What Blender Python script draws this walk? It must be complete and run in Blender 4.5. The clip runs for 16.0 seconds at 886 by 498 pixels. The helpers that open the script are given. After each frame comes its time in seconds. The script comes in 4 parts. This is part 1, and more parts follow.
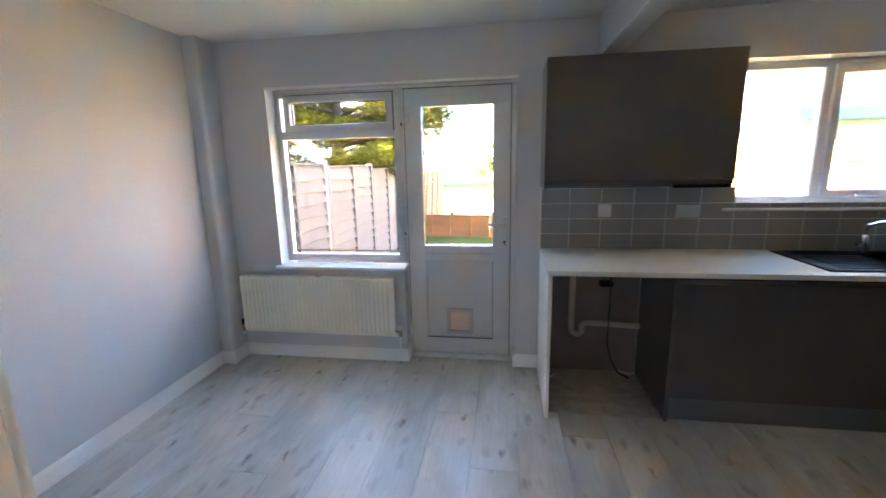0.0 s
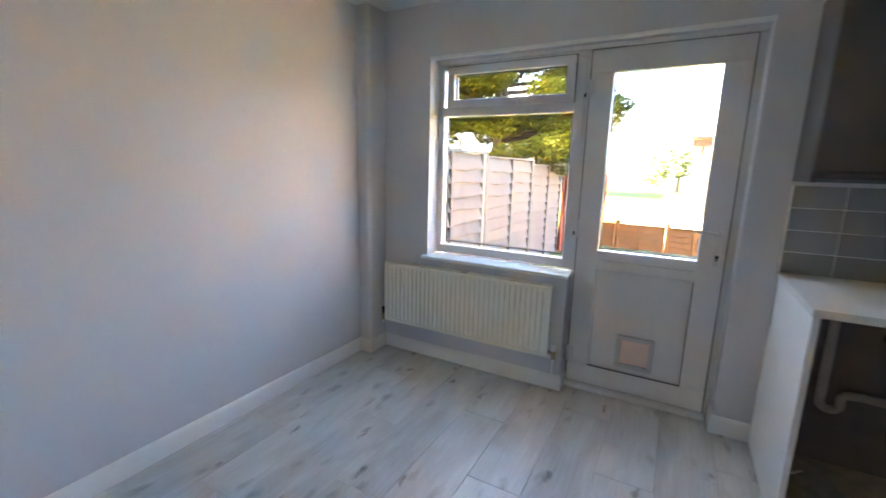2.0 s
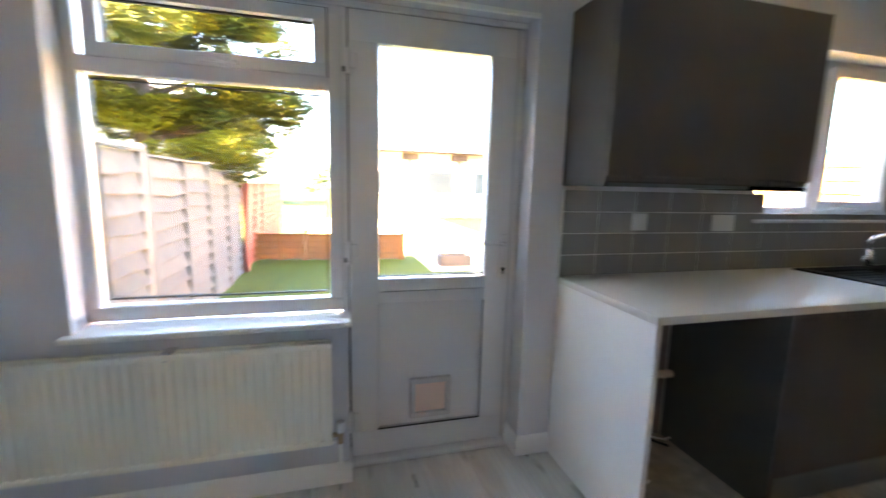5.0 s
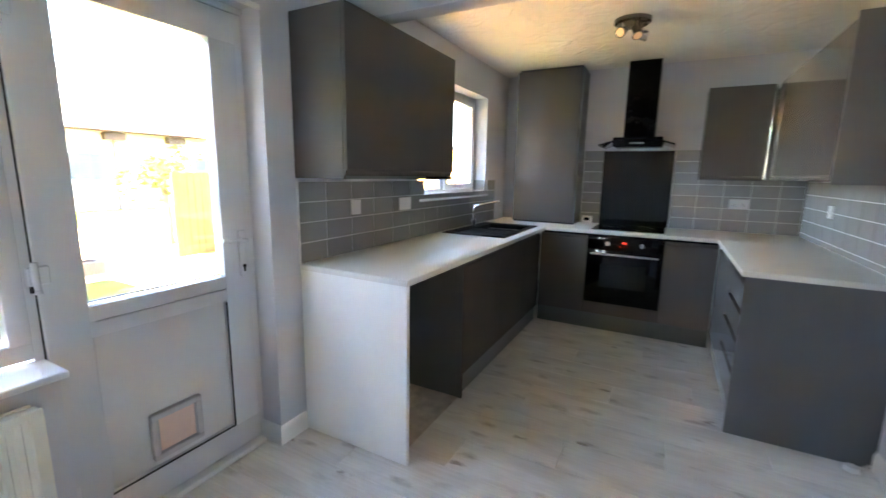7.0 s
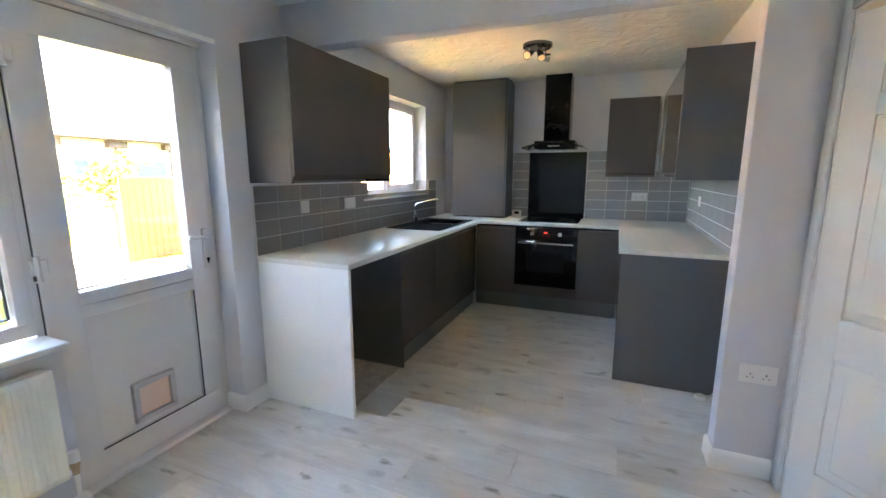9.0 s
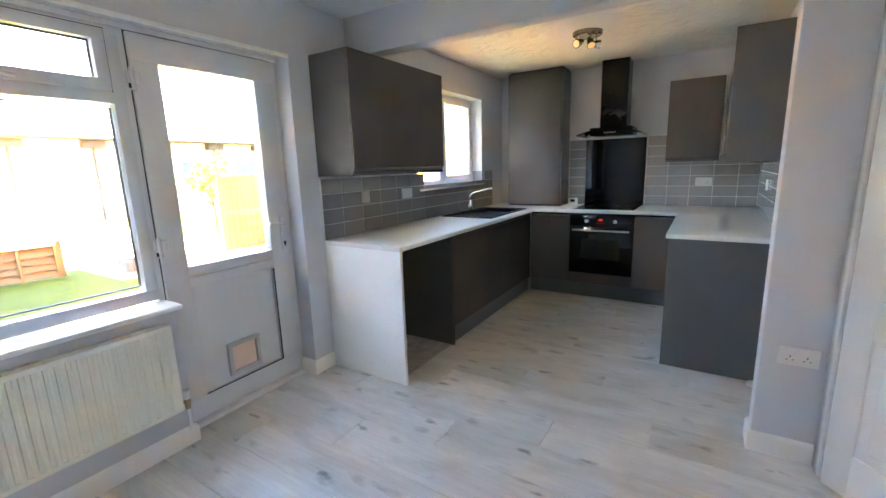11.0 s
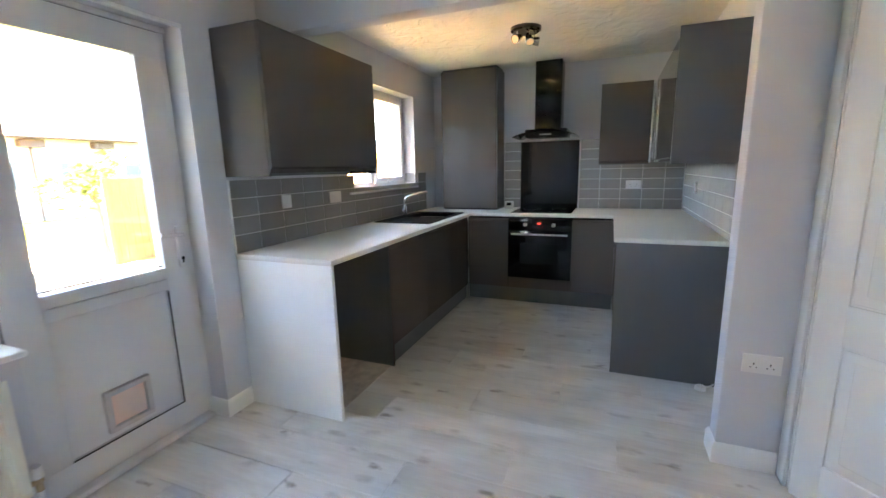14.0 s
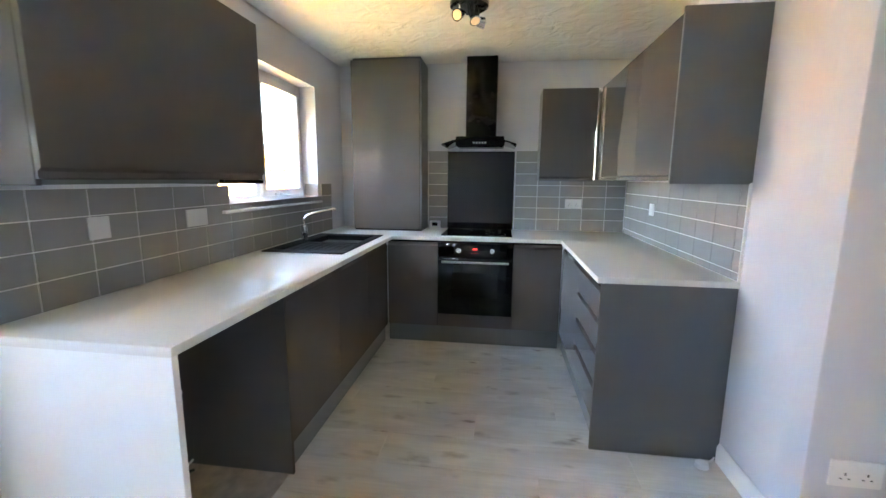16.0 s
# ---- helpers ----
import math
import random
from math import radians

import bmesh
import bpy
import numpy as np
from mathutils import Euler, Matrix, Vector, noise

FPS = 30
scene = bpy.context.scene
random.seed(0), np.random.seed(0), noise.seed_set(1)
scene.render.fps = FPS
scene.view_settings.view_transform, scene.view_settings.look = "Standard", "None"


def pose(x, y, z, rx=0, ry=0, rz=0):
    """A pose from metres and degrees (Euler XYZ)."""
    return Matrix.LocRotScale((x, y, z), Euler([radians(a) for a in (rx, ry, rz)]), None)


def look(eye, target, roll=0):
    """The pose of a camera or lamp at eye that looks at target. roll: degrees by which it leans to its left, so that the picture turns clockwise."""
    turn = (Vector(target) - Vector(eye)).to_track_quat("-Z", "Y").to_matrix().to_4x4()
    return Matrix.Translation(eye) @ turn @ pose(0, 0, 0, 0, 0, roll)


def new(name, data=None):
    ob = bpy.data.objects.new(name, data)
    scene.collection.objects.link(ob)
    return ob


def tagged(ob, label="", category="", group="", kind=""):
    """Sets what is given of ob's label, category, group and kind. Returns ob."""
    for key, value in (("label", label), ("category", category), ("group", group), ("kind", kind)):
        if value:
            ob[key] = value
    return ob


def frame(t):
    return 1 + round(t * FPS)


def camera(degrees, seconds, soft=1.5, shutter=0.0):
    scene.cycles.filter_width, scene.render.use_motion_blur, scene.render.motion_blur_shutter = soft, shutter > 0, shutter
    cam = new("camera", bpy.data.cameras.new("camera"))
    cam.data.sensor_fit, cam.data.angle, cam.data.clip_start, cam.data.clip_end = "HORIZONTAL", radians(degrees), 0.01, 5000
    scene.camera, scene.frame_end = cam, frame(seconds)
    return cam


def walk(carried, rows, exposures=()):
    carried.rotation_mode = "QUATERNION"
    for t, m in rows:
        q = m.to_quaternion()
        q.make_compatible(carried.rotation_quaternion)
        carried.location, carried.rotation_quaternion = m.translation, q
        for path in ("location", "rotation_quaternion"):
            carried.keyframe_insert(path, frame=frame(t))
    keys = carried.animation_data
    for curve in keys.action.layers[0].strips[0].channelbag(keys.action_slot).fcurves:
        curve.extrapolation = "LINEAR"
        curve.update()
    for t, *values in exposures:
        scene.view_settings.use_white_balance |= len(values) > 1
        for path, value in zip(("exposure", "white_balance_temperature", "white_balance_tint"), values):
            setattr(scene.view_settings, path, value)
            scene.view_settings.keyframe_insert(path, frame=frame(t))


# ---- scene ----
cam = camera(93.0, 16.0, shutter=0.5)
PATH = [
    (0, (-0.004, 0.084, 1.528), (-0.298, 2.023, 1.132), -1.2),
    (0.5, (-0.032, 0.193, 1.483), (-0.506, 2.104, 1.135), -0.7),
    (1, (-0.084, 0.309, 1.456), (-0.714, 2.176, 1.114), 0.6),
    (1.5, (-0.145, 0.445, 1.457), (-0.934, 2.245, 1.083), 1.3),
    (2, (-0.229, 0.562, 1.384), (-1.178, 2.282, 1.006), 1.4),
    (2.5, (-0.326, 0.693, 1.359), (-1.384, 2.34, 0.952), 0.8),
    (3, (-0.426, 0.806, 1.342), (-1.343, 2.533, 0.926), 0.6),
    (3.5, (-0.569, 0.932, 1.367), (-1.16, 2.795, 0.94), 0.9),
    (4, (-0.679, 1.045, 1.333), (-1.014, 2.983, 0.969), 1.6),
    (4.5, (-0.783, 1.207, 1.335), (-0.795, 3.183, 1.026), 1.5),
    (5, (-0.837, 1.315, 1.351), (-0.315, 3.222, 1.051), 1.4),
    (5.2, (-0.861, 1.347, 1.333), (-0.121, 3.183, 1.054), 0.9),
    (7.3, (-1.369, 1.465, 1.4), (0.44, 2.237, 1.037), 0.8),
    (7.5, (-1.416, 1.459, 1.403), (0.426, 2.15, 1.043), 0.5),
    (8, (-1.527, 1.341, 1.415), (0.335, 1.99, 1.075), 0.5),
    (8.5, (-1.596, 1.161, 1.416), (0.244, 1.868, 1.08), 0.6),
    (9, (-1.639, 1.116, 1.417), (0.181, 1.866, 1.064), -0.0),
    (9.5, (-1.694, 1.029, 1.415), (0.081, 1.875, 1.049), -0.3),
    (10, (-1.749, 0.947, 1.424), (-0.014, 1.871, 1.05), -0.8),
    (10.2, (-1.766, 0.919, 1.412), (-0.049, 1.874, 1.04), -1.0),
    (12.3, (-1.776, 0.858, 1.398), (-0.146, 1.943, 0.992), -2.4),
    (12.5, (-1.78, 0.851, 1.388), (-0.139, 1.922, 0.99), -2.3),
    (13, (-1.752, 0.864, 1.387), (-0.064, 1.858, 0.987), -2.2),
    (13.5, (-1.666, 0.958, 1.386), (0.09, 1.831, 0.991), -1.8),
    (14, (-1.527, 1.115, 1.383), (0.297, 1.845, 1.007), -1.3),
    (14.5, (-1.368, 1.252, 1.399), (0.508, 1.847, 1.043), -0.8),
    (15, (-1.149, 1.341, 1.386), (0.762, 1.824, 1.051), -0.3),
    (15.5, (-0.932, 1.435, 1.388), (1.006, 1.808, 1.063), 0.1),
    (16, (-0.748, 1.562, 1.387), (1.207, 1.828, 1.062), 0.5),
]
EXPOSURES = [(0, 6.4, 6700, 10), (2.5, 6.25, 6800, 9), (4, 6.25, 6550, 8), (5, 6.35, 6900, 10), (7.5, 7.05, 6850, 10), (9, 7.05, 6850, 10), (13, 7.0, 6800, 10), (14, 7.05, 6800, 10), (16, 7.45, 6750, 10)]
walk(cam, [(t, look(eye, target, roll)) for t, eye, target, roll in PATH], EXPOSURES)
# ---- daylight, lamps and exposure ----
SUN_ELEV, SUN_AZ = 42.0, 268.0   # degrees; azimuth clockwise from +y
world = bpy.data.worlds.new("sky")
scene.world = world
world.use_nodes = True
wn = world.node_tree
sky = wn.nodes.new("ShaderNodeTexSky")
sky.sky_type, sky.sun_disc = "NISHITA", False
sky.sun_elevation, sky.sun_rotation = radians(SUN_ELEV), radians(SUN_AZ)
wn.links.new(sky.outputs[0], wn.nodes["Background"].inputs[0])
wn.nodes["Background"].inputs[1].default_value = 0.07

sun_data = bpy.data.lights.new("sun", "SUN")
sun_data.energy, sun_data.angle, sun_data.color = 5.0, radians(0.5), (1.0, 0.86, 0.66)
sun = new("sun", sun_data)
a, e = radians(SUN_AZ), radians(SUN_ELEV)
sun_way = Vector((math.sin(a) * math.cos(e), math.cos(a) * math.cos(e), math.sin(e)))
sun.matrix_world = look(sun_way * 60, (0, 0, 0))


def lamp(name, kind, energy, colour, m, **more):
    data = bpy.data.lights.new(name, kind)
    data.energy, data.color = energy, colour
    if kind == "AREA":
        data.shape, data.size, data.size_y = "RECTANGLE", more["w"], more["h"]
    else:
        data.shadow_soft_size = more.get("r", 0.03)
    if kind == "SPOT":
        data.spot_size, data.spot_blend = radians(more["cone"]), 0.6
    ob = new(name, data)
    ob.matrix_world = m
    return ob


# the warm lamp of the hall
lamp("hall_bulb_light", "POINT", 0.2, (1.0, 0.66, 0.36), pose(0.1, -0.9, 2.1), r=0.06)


# ---- materials ----
def material(name, base=(0.8, 0.8, 0.8), rough=0.5, metal=0.0, spread=0.05, scale=6.0, bump=0.0, bump_scale=60.0, coat=0.0, spec=0.5, rough_spread=0.05, piece=0.0, relief=0.01, swirl=0.0):
    """A Principled material with large stains, fine grain and relief; piece: how far single pieces differ."""
    m = bpy.data.materials.new(name)
    m.use_nodes = True
    t = m.node_tree
    p = t.nodes["Principled BSDF"]
    p.inputs["Metallic"].default_value = metal
    p.inputs["Coat Weight"].default_value = coat
    p.inputs["Coat Roughness"].default_value = 0.06
    p.inputs["Specular IOR Level"].default_value = spec
    co = t.nodes.new("ShaderNodeTexCoord")
    big = t.nodes.new("ShaderNodeTexNoise")
    big.inputs["Scale"].default_value, big.inputs["Detail"].default_value = scale, 6
    fine = t.nodes.new("ShaderNodeTexNoise")
    fine.inputs["Scale"].default_value, fine.inputs["Detail"].default_value = bump_scale, 4
    fine.inputs["Distortion"].default_value = swirl
    for n in (big, fine):
        t.links.new(co.outputs["Object"], n.inputs["Vector"])
    ramp = t.nodes.new("ShaderNodeMapRange")
    ramp.inputs["From Min"].default_value, ramp.inputs["From Max"].default_value = 0.25, 0.75
    ramp.inputs["To Min"].default_value, ramp.inputs["To Max"].default_value = 1 - spread, 1 + spread
    t.links.new(big.outputs[0], ramp.inputs["Value"])
    mul = t.nodes.new("ShaderNodeVectorMath")
    mul.operation = "SCALE"
    mul.inputs[0].default_value = base
    value = ramp.outputs[0]
    if piece:
        info = t.nodes.new("ShaderNodeObjectInfo")
        pr = t.nodes.new("ShaderNodeMapRange")
        pr.inputs["To Min"].default_value, pr.inputs["To Max"].default_value = 1 - piece, 1 + piece
        t.links.new(info.outputs["Random"], pr.inputs["Value"])
        pm = t.nodes.new("ShaderNodeMath")
        pm.operation = "MULTIPLY"
        t.links.new(pr.outputs[0], pm.inputs[0])
        t.links.new(value, pm.inputs[1])
        value = pm.outputs[0]
    t.links.new(value, mul.inputs["Scale"])
    t.links.new(mul.outputs[0], p.inputs["Base Color"])
    rr = t.nodes.new("ShaderNodeMapRange")
    rr.inputs["To Min"].default_value, rr.inputs["To Max"].default_value = max(0.02, rough - rough_spread), min(1, rough + rough_spread)
    t.links.new(fine.outputs[0], rr.inputs["Value"])
    t.links.new(rr.outputs[0], p.inputs["Roughness"])
    if bump:
        b = t.nodes.new("ShaderNodeBump")
        b.inputs["Strength"].default_value, b.inputs["Distance"].default_value = bump, relief
        t.links.new(fine.outputs[0], b.inputs["Height"])
        t.links.new(b.outputs[0], p.inputs["Normal"])
    return m


WALL = material("wall_paint", (0.66, 0.66, 0.69), 0.55, spread=0.02, scale=1.5, bump=0.06, bump_scale=90)
CEIL = material("ceiling_paint", (0.80, 0.80, 0.80), 0.7, spread=0.02, scale=1.5, bump=0.06, bump_scale=70)
ARTEX = material("textured_ceiling", (0.78, 0.765, 0.725), 0.6, spread=0.03, scale=3, bump=0.9, bump_scale=7.5, relief=0.03, swirl=0.8)
GLOSS_WHITE = material("white_gloss_paint", (0.80, 0.79, 0.77), 0.2, spread=0.02, scale=3, bump=0.03, bump_scale=40, coat=0.3)
UPVC = material("white_plastic_frame", (0.75, 0.745, 0.745), 0.25, spread=0.02, scale=4, bump=0.02, bump_scale=60)
TRIM = material("skirting_paint", (0.87, 0.87, 0.86), 0.3, spread=0.03, scale=5, bump=0.03, bump_scale=60)
CREAM = material("radiator_enamel", (0.88, 0.86, 0.75), 0.3, spread=0.03, scale=4, bump=0.02, bump_scale=80)
GREY_GLOSS = material("grey_gloss_door", (0.122, 0.110, 0.100), 0.09, spread=0.03, scale=3, bump=0.006, bump_scale=6, coat=0.12, spec=0.24, rough_spread=0.03)
GREY_PANEL = material("grey_panel", (0.118, 0.122, 0.124), 0.32, spread=0.04, scale=4, bump=0.02, bump_scale=60)
CARCASS = material("dark_carcass", (0.05, 0.047, 0.044), 0.5, spread=0.1, scale=5, bump=0.03)
QUARTZ = material("white_worktop", (0.74, 0.73, 0.69), 0.28, spread=0.02, scale=60, bump=0.0, spec=0.025, rough_spread=0.01)
WHITE_PANEL = material("white_end_panel", (0.86, 0.87, 0.85), 0.35, spread=0.02, scale=4, bump=0.03, bump_scale=120)
TILE = material("grey_tile_glaze", (0.315, 0.314, 0.302), 0.12, spread=0.06, scale=8, bump=0.05, bump_scale=14, piece=0.05)
GROUT = material("white_grout", (0.80, 0.80, 0.78), 0.8, spread=0.06, scale=20, bump=0.1, bump_scale=120)
CHROME = material("chrome", (0.75, 0.75, 0.76), 0.1, 1.0, spread=0.04, scale=10)
STEEL = material("brushed_steel", (0.60, 0.60, 0.60), 0.28, 1.0, spread=0.06, scale=30)
BLACK_GLASS = material("black_glass", (0.004, 0.004, 0.0045), 0.05, spread=0.1, scale=3, spec=0.3, rough_spread=0.02)
BLACK = material("black_enamel", (0.007, 0.007, 0.0075), 0.2, spread=0.1, scale=6, spec=0.25)
# chrome with a dark reflection put into its colour, for the spotlight base
CHROME_DARK_REFLECTION = material("chrome_dark_reflection", (0.16, 0.155, 0.15), 0.12, 1.0, spread=0.06, scale=10)
SINK = material("black_granite_sink", (0.009, 0.009, 0.010), 0.55, spec=0.12, spread=0.25, scale=300, bump=0.2, bump_scale=300)
PLASTIC = material("white_plastic", (0.80, 0.79, 0.78), 0.3, spread=0.02, scale=8, bump=0.02)
PIPE = material("waste_pipe", (0.62, 0.55, 0.50), 0.35, spread=0.06, scale=9)
COPPER = material("tarnished_brass", (0.45, 0.34, 0.22), 0.35, 1.0, spread=0.15, scale=20)
RUBBER = material("black_rubber", (0.02, 0.02, 0.02), 0.6, spread=0.1)
BROWN_FLOOR = material("brown_flooring", (0.48, 0.43, 0.38), 0.8, spread=0.25, scale=14, bump=0.1, bump_scale=160)
GAP_BACK = material("gap_back_sheet", (0.24, 0.21, 0.21), 0.9, spread=0.2, scale=5, bump=0.1, bump_scale=50)
FLAP_RIM = material("grey_flap_rim", (0.58, 0.55, 0.54), 0.35, spread=0.04, scale=8)
# opaque; the base colour is raised for daylight passing through the flap
FLAP = material("flap_backlit_colour", (0.88, 0.66, 0.55), 0.25, spread=0.04, scale=6)
CONCRETE = material("concrete_post", (0.20, 0.175, 0.15), 0.9, spread=0.15, scale=9, bump=0.3, bump_scale=60)
FENCE_GREY = material("weathered_fence", (0.088, 0.077, 0.069), 0.85, spread=0.45, scale=12, bump=0.1, bump_scale=50, piece=0.15)
FENCE_RED = material("red_stained_fence", (0.20, 0.035, 0.013), 0.8, spread=0.2, scale=10, bump=0.3, bump_scale=50, piece=0.15)
FENCE_GOLD = material("golden_fence", (0.40, 0.19, 0.05), 0.8, spread=0.2, scale=10, bump=0.3, bump_scale=50, piece=0.12)
FENCE_BROWN = material("brown_stained_fence", (0.20, 0.088, 0.022), 0.8, spread=0.25, scale=10, bump=0.3, bump_scale=50, piece=0.12)
FENCE_ORANGE = material("orange_stained_fence", (0.10, 0.034, 0.006), 0.8, spread=0.25, scale=10, bump=0.3, bump_scale=50, piece=0.12)
PAVING = material("sandstone_paving", (0.60, 0.41, 0.21), 0.9, spread=0.15, scale=4, bump=0.2, bump_scale=70)
RENDER_WALL = material("pale_render", (0.36, 0.32, 0.27), 0.9, spread=0.08, scale=3, bump=0.2, bump_scale=40)
ROOF = material("grey_roof_tiles", (0.26, 0.24, 0.22), 0.85, spread=0.2, scale=5, bump=0.3, bump_scale=30)
BROWN = material("brown_timber", (0.03, 0.014, 0.007), 0.7, spread=0.2, scale=12, bump=0.2)
BLUE = material("blue_sheet", (0.06, 0.32, 0.55), 0.5, spread=0.1, scale=6)
DARK_PANE = material("dark_window_pane", (0.05, 0.06, 0.07), 0.05, spread=0.2, scale=2)
BARK = material("bark", (0.10, 0.07, 0.05), 0.9, spread=0.3, scale=12, bump=0.5, bump_scale=40)


def two_tone(name, low, high, scale, rough, bump=0.3, stretch=(1, 1, 1), detail=8.0):
    m = bpy.data.materials.new(name)
    m.use_nodes = True
    t = m.node_tree
    p = t.nodes["Principled BSDF"]
    p.inputs["Roughness"].default_value = rough
    p.inputs["Specular IOR Level"].default_value = 0.1
    co = t.nodes.new("ShaderNodeTexCoord")
    mp = t.nodes.new("ShaderNodeMapping")
    mp.inputs["Scale"].default_value = stretch
    n = t.nodes.new("ShaderNodeTexNoise")
    n.inputs["Scale"].default_value, n.inputs["Detail"].default_value = scale, detail
    r = t.nodes.new("ShaderNodeValToRGB")
    r.color_ramp.elements[0].position, r.color_ramp.elements[1].position = 0.35, 0.68
    r.color_ramp.elements[0].color, r.color_ramp.elements[1].color = (*low, 1), (*high, 1)
    b = t.nodes.new("ShaderNodeBump")
    b.inputs["Strength"].default_value, b.inputs["Distance"].default_value = bump, 0.02
    t.links.new(co.outputs["Object"], mp.inputs[0])
    t.links.new(mp.outputs[0], n.inputs["Vector"])
    t.links.new(n.outputs[0], r.inputs[0])
    t.links.new(r.outputs[0], p.inputs["Base Color"])
    t.links.new(n.outputs[0], b.inputs["Height"])
    t.links.new(b.outputs[0], p.inputs["Normal"])
    return m


GRASS = two_tone("lawn", (0.034, 0.042, 0.004), (0.085, 0.085, 0.008), 9.0, 0.9, 0.6)
# shaded and sunlit foliage tones are painted in as noise patches
LEAF = two_tone("conifer_leaf_sun_shade", (0.022, 0.036, 0.004), (0.17, 0.145, 0.006), 1.6, 0.7, 0.1)
BUSH = two_tone("bush_leaf", (0.025, 0.045, 0.005), (0.07, 0.085, 0.01), 3.0, 0.7, 0.1)


def laminate():
    """Pale limed-oak laminate: long grain, soft cloudy patches and small dark knots, shifted from plank to plank."""
    m = bpy.data.materials.new("limed_oak_laminate")
    m.use_nodes = True
    t = m.node_tree
    p = t.nodes["Principled BSDF"]
    co = t.nodes.new("ShaderNodeTexCoord")
    info = t.nodes.new("ShaderNodeObjectInfo")
    off = t.nodes.new("ShaderNodeVectorMath")
    off.operation = "MULTIPLY_ADD"
    comb = t.nodes.new("ShaderNodeCombineXYZ")
    for i in range(3):
        t.links.new(info.outputs["Random"], comb.inputs[i])
    off.inputs[1].default_value = (37, 53, 71)
    t.links.new(comb.outputs[0], off.inputs[0])
    t.links.new(co.outputs["Object"], off.inputs[2])

    def noise_at(stretch, scale, detail, distort=0.0):
        mp = t.nodes.new("ShaderNodeMapping")
        mp.inputs["Scale"].default_value = stretch
        n = t.nodes.new("ShaderNodeTexNoise")
        n.inputs["Scale"].default_value, n.inputs["Detail"].default_value, n.inputs["Distortion"].default_value = scale, detail, distort
        t.links.new(off.outputs[0], mp.inputs[0])
        t.links.new(mp.outputs[0], n.inputs["Vector"])
        return n.outputs[0]

    def ramp(src, a, b, ca, cb):
        r = t.nodes.new("ShaderNodeValToRGB")
        r.color_ramp.elements[0].position, r.color_ramp.elements[1].position = a, b
        r.color_ramp.elements[0].color, r.color_ramp.elements[1].color = (*ca, 1), (*cb, 1)
        t.links.new(src, r.inputs[0])
        return r.outputs[0]

    def mix(a, b, how, fac=1.0):
        x = t.nodes.new("ShaderNodeMix")
        x.data_type, x.blend_type = "RGBA", how
        x.inputs[0].default_value = fac
        t.links.new(a, x.inputs[6])
        t.links.new(b, x.inputs[7])
        return x.outputs[2]

    cloud = ramp(noise_at((1, 0.35, 1), 7, 5, 0.6), 0.3, 0.7, (0.56, 0.545, 0.52), (0.74, 0.73, 0.71))
    grain = ramp(noise_at((1, 0.05, 1), 95, 6, 0.4), 0.3, 0.72, (0.88, 0.87, 0.855), (1, 1, 1))
    knots = t.nodes.new("ShaderNodeTexVoronoi")
    mk = t.nodes.new("ShaderNodeMapping")
    mk.inputs["Scale"].default_value = (1.5, 0.6, 1)
    t.links.new(off.outputs[0], mk.inputs[0])
    t.links.new(mk.outputs[0], knots.inputs["Vector"])
    knots.voronoi_dimensions = "2D"
    knots.inputs["Scale"].default_value = 4.2
    wob = t.nodes.new("ShaderNodeMath")
    wob.operation = "MULTIPLY_ADD"
    t.links.new(noise_at((1, 0.45, 1), 16, 8), wob.inputs[0])
    wob.inputs[1].default_value = 0.9
    t.links.new(knots.outputs["Distance"], wob.inputs[2])
    smear = ramp(wob.outputs[0], 0.33, 0.6, (0.60, 0.58, 0.565), (1, 1, 1))
    spots = t.nodes.new("ShaderNodeTexVoronoi")
    spots.voronoi_dimensions = "2D"
    spots.inputs["Scale"].default_value = 2.1
    t.links.new(mk.outputs[0], spots.inputs["Vector"])
    rag = t.nodes.new("ShaderNodeMath")
    rag.operation = "MULTIPLY_ADD"
    t.links.new(noise_at((1, 0.5, 1), 34, 6), rag.inputs[0])
    rag.inputs[1].default_value = 0.28
    t.links.new(spots.outputs["Distance"], rag.inputs[2])
    knot = mix(smear, ramp(rag.outputs[0], 0.13, 0.2, (0.46, 0.43, 0.41), (1, 1, 1)), "MULTIPLY")
    tone = t.nodes.new("ShaderNodeMapRange")
    tone.inputs["To Min"].default_value, tone.inputs["To Max"].default_value = 0.95, 1.03
    t.links.new(info.outputs["Random"], tone.inputs["Value"])
    sc = t.nodes.new("ShaderNodeVectorMath")
    sc.operation = "SCALE"
    t.links.new(mix(mix(cloud, grain, "MULTIPLY"), knot, "MULTIPLY"), sc.inputs[0])
    t.links.new(tone.outputs[0], sc.inputs["Scale"])
    t.links.new(sc.outputs[0], p.inputs["Base Color"])
    p.inputs["Roughness"].default_value = 0.36
    b = t.nodes.new("ShaderNodeBump")
    b.inputs["Strength"].default_value, b.inputs["Distance"].default_value = 0.12, 0.004
    t.links.new(noise_at((1, 0.05, 1), 95, 6, 0.4), b.inputs["Height"])
    t.links.new(b.outputs[0], p.inputs["Normal"])
    return m


LAMINATE = laminate()


def glass(name, tint=(1, 1, 1)):
    m = bpy.data.materials.new(name)
    m.use_nodes = True
    p = m.node_tree.nodes["Principled BSDF"]
    p.inputs["Base Color"].default_value = (*tint, 1)
    p.inputs["Transmission Weight"].default_value, p.inputs["Roughness"].default_value, p.inputs["IOR"].default_value = 1.0, 0.0, 1.45
    return m


def glow(name, colour, strength):
    m = bpy.data.materials.new(name)
    m.use_nodes = True
    p = m.node_tree.nodes["Principled BSDF"]
    p.inputs["Base Color"].default_value = (*colour, 1)
    p.inputs["Emission Color"].default_value, p.inputs["Emission Strength"].default_value = (*colour, 1), strength
    return m


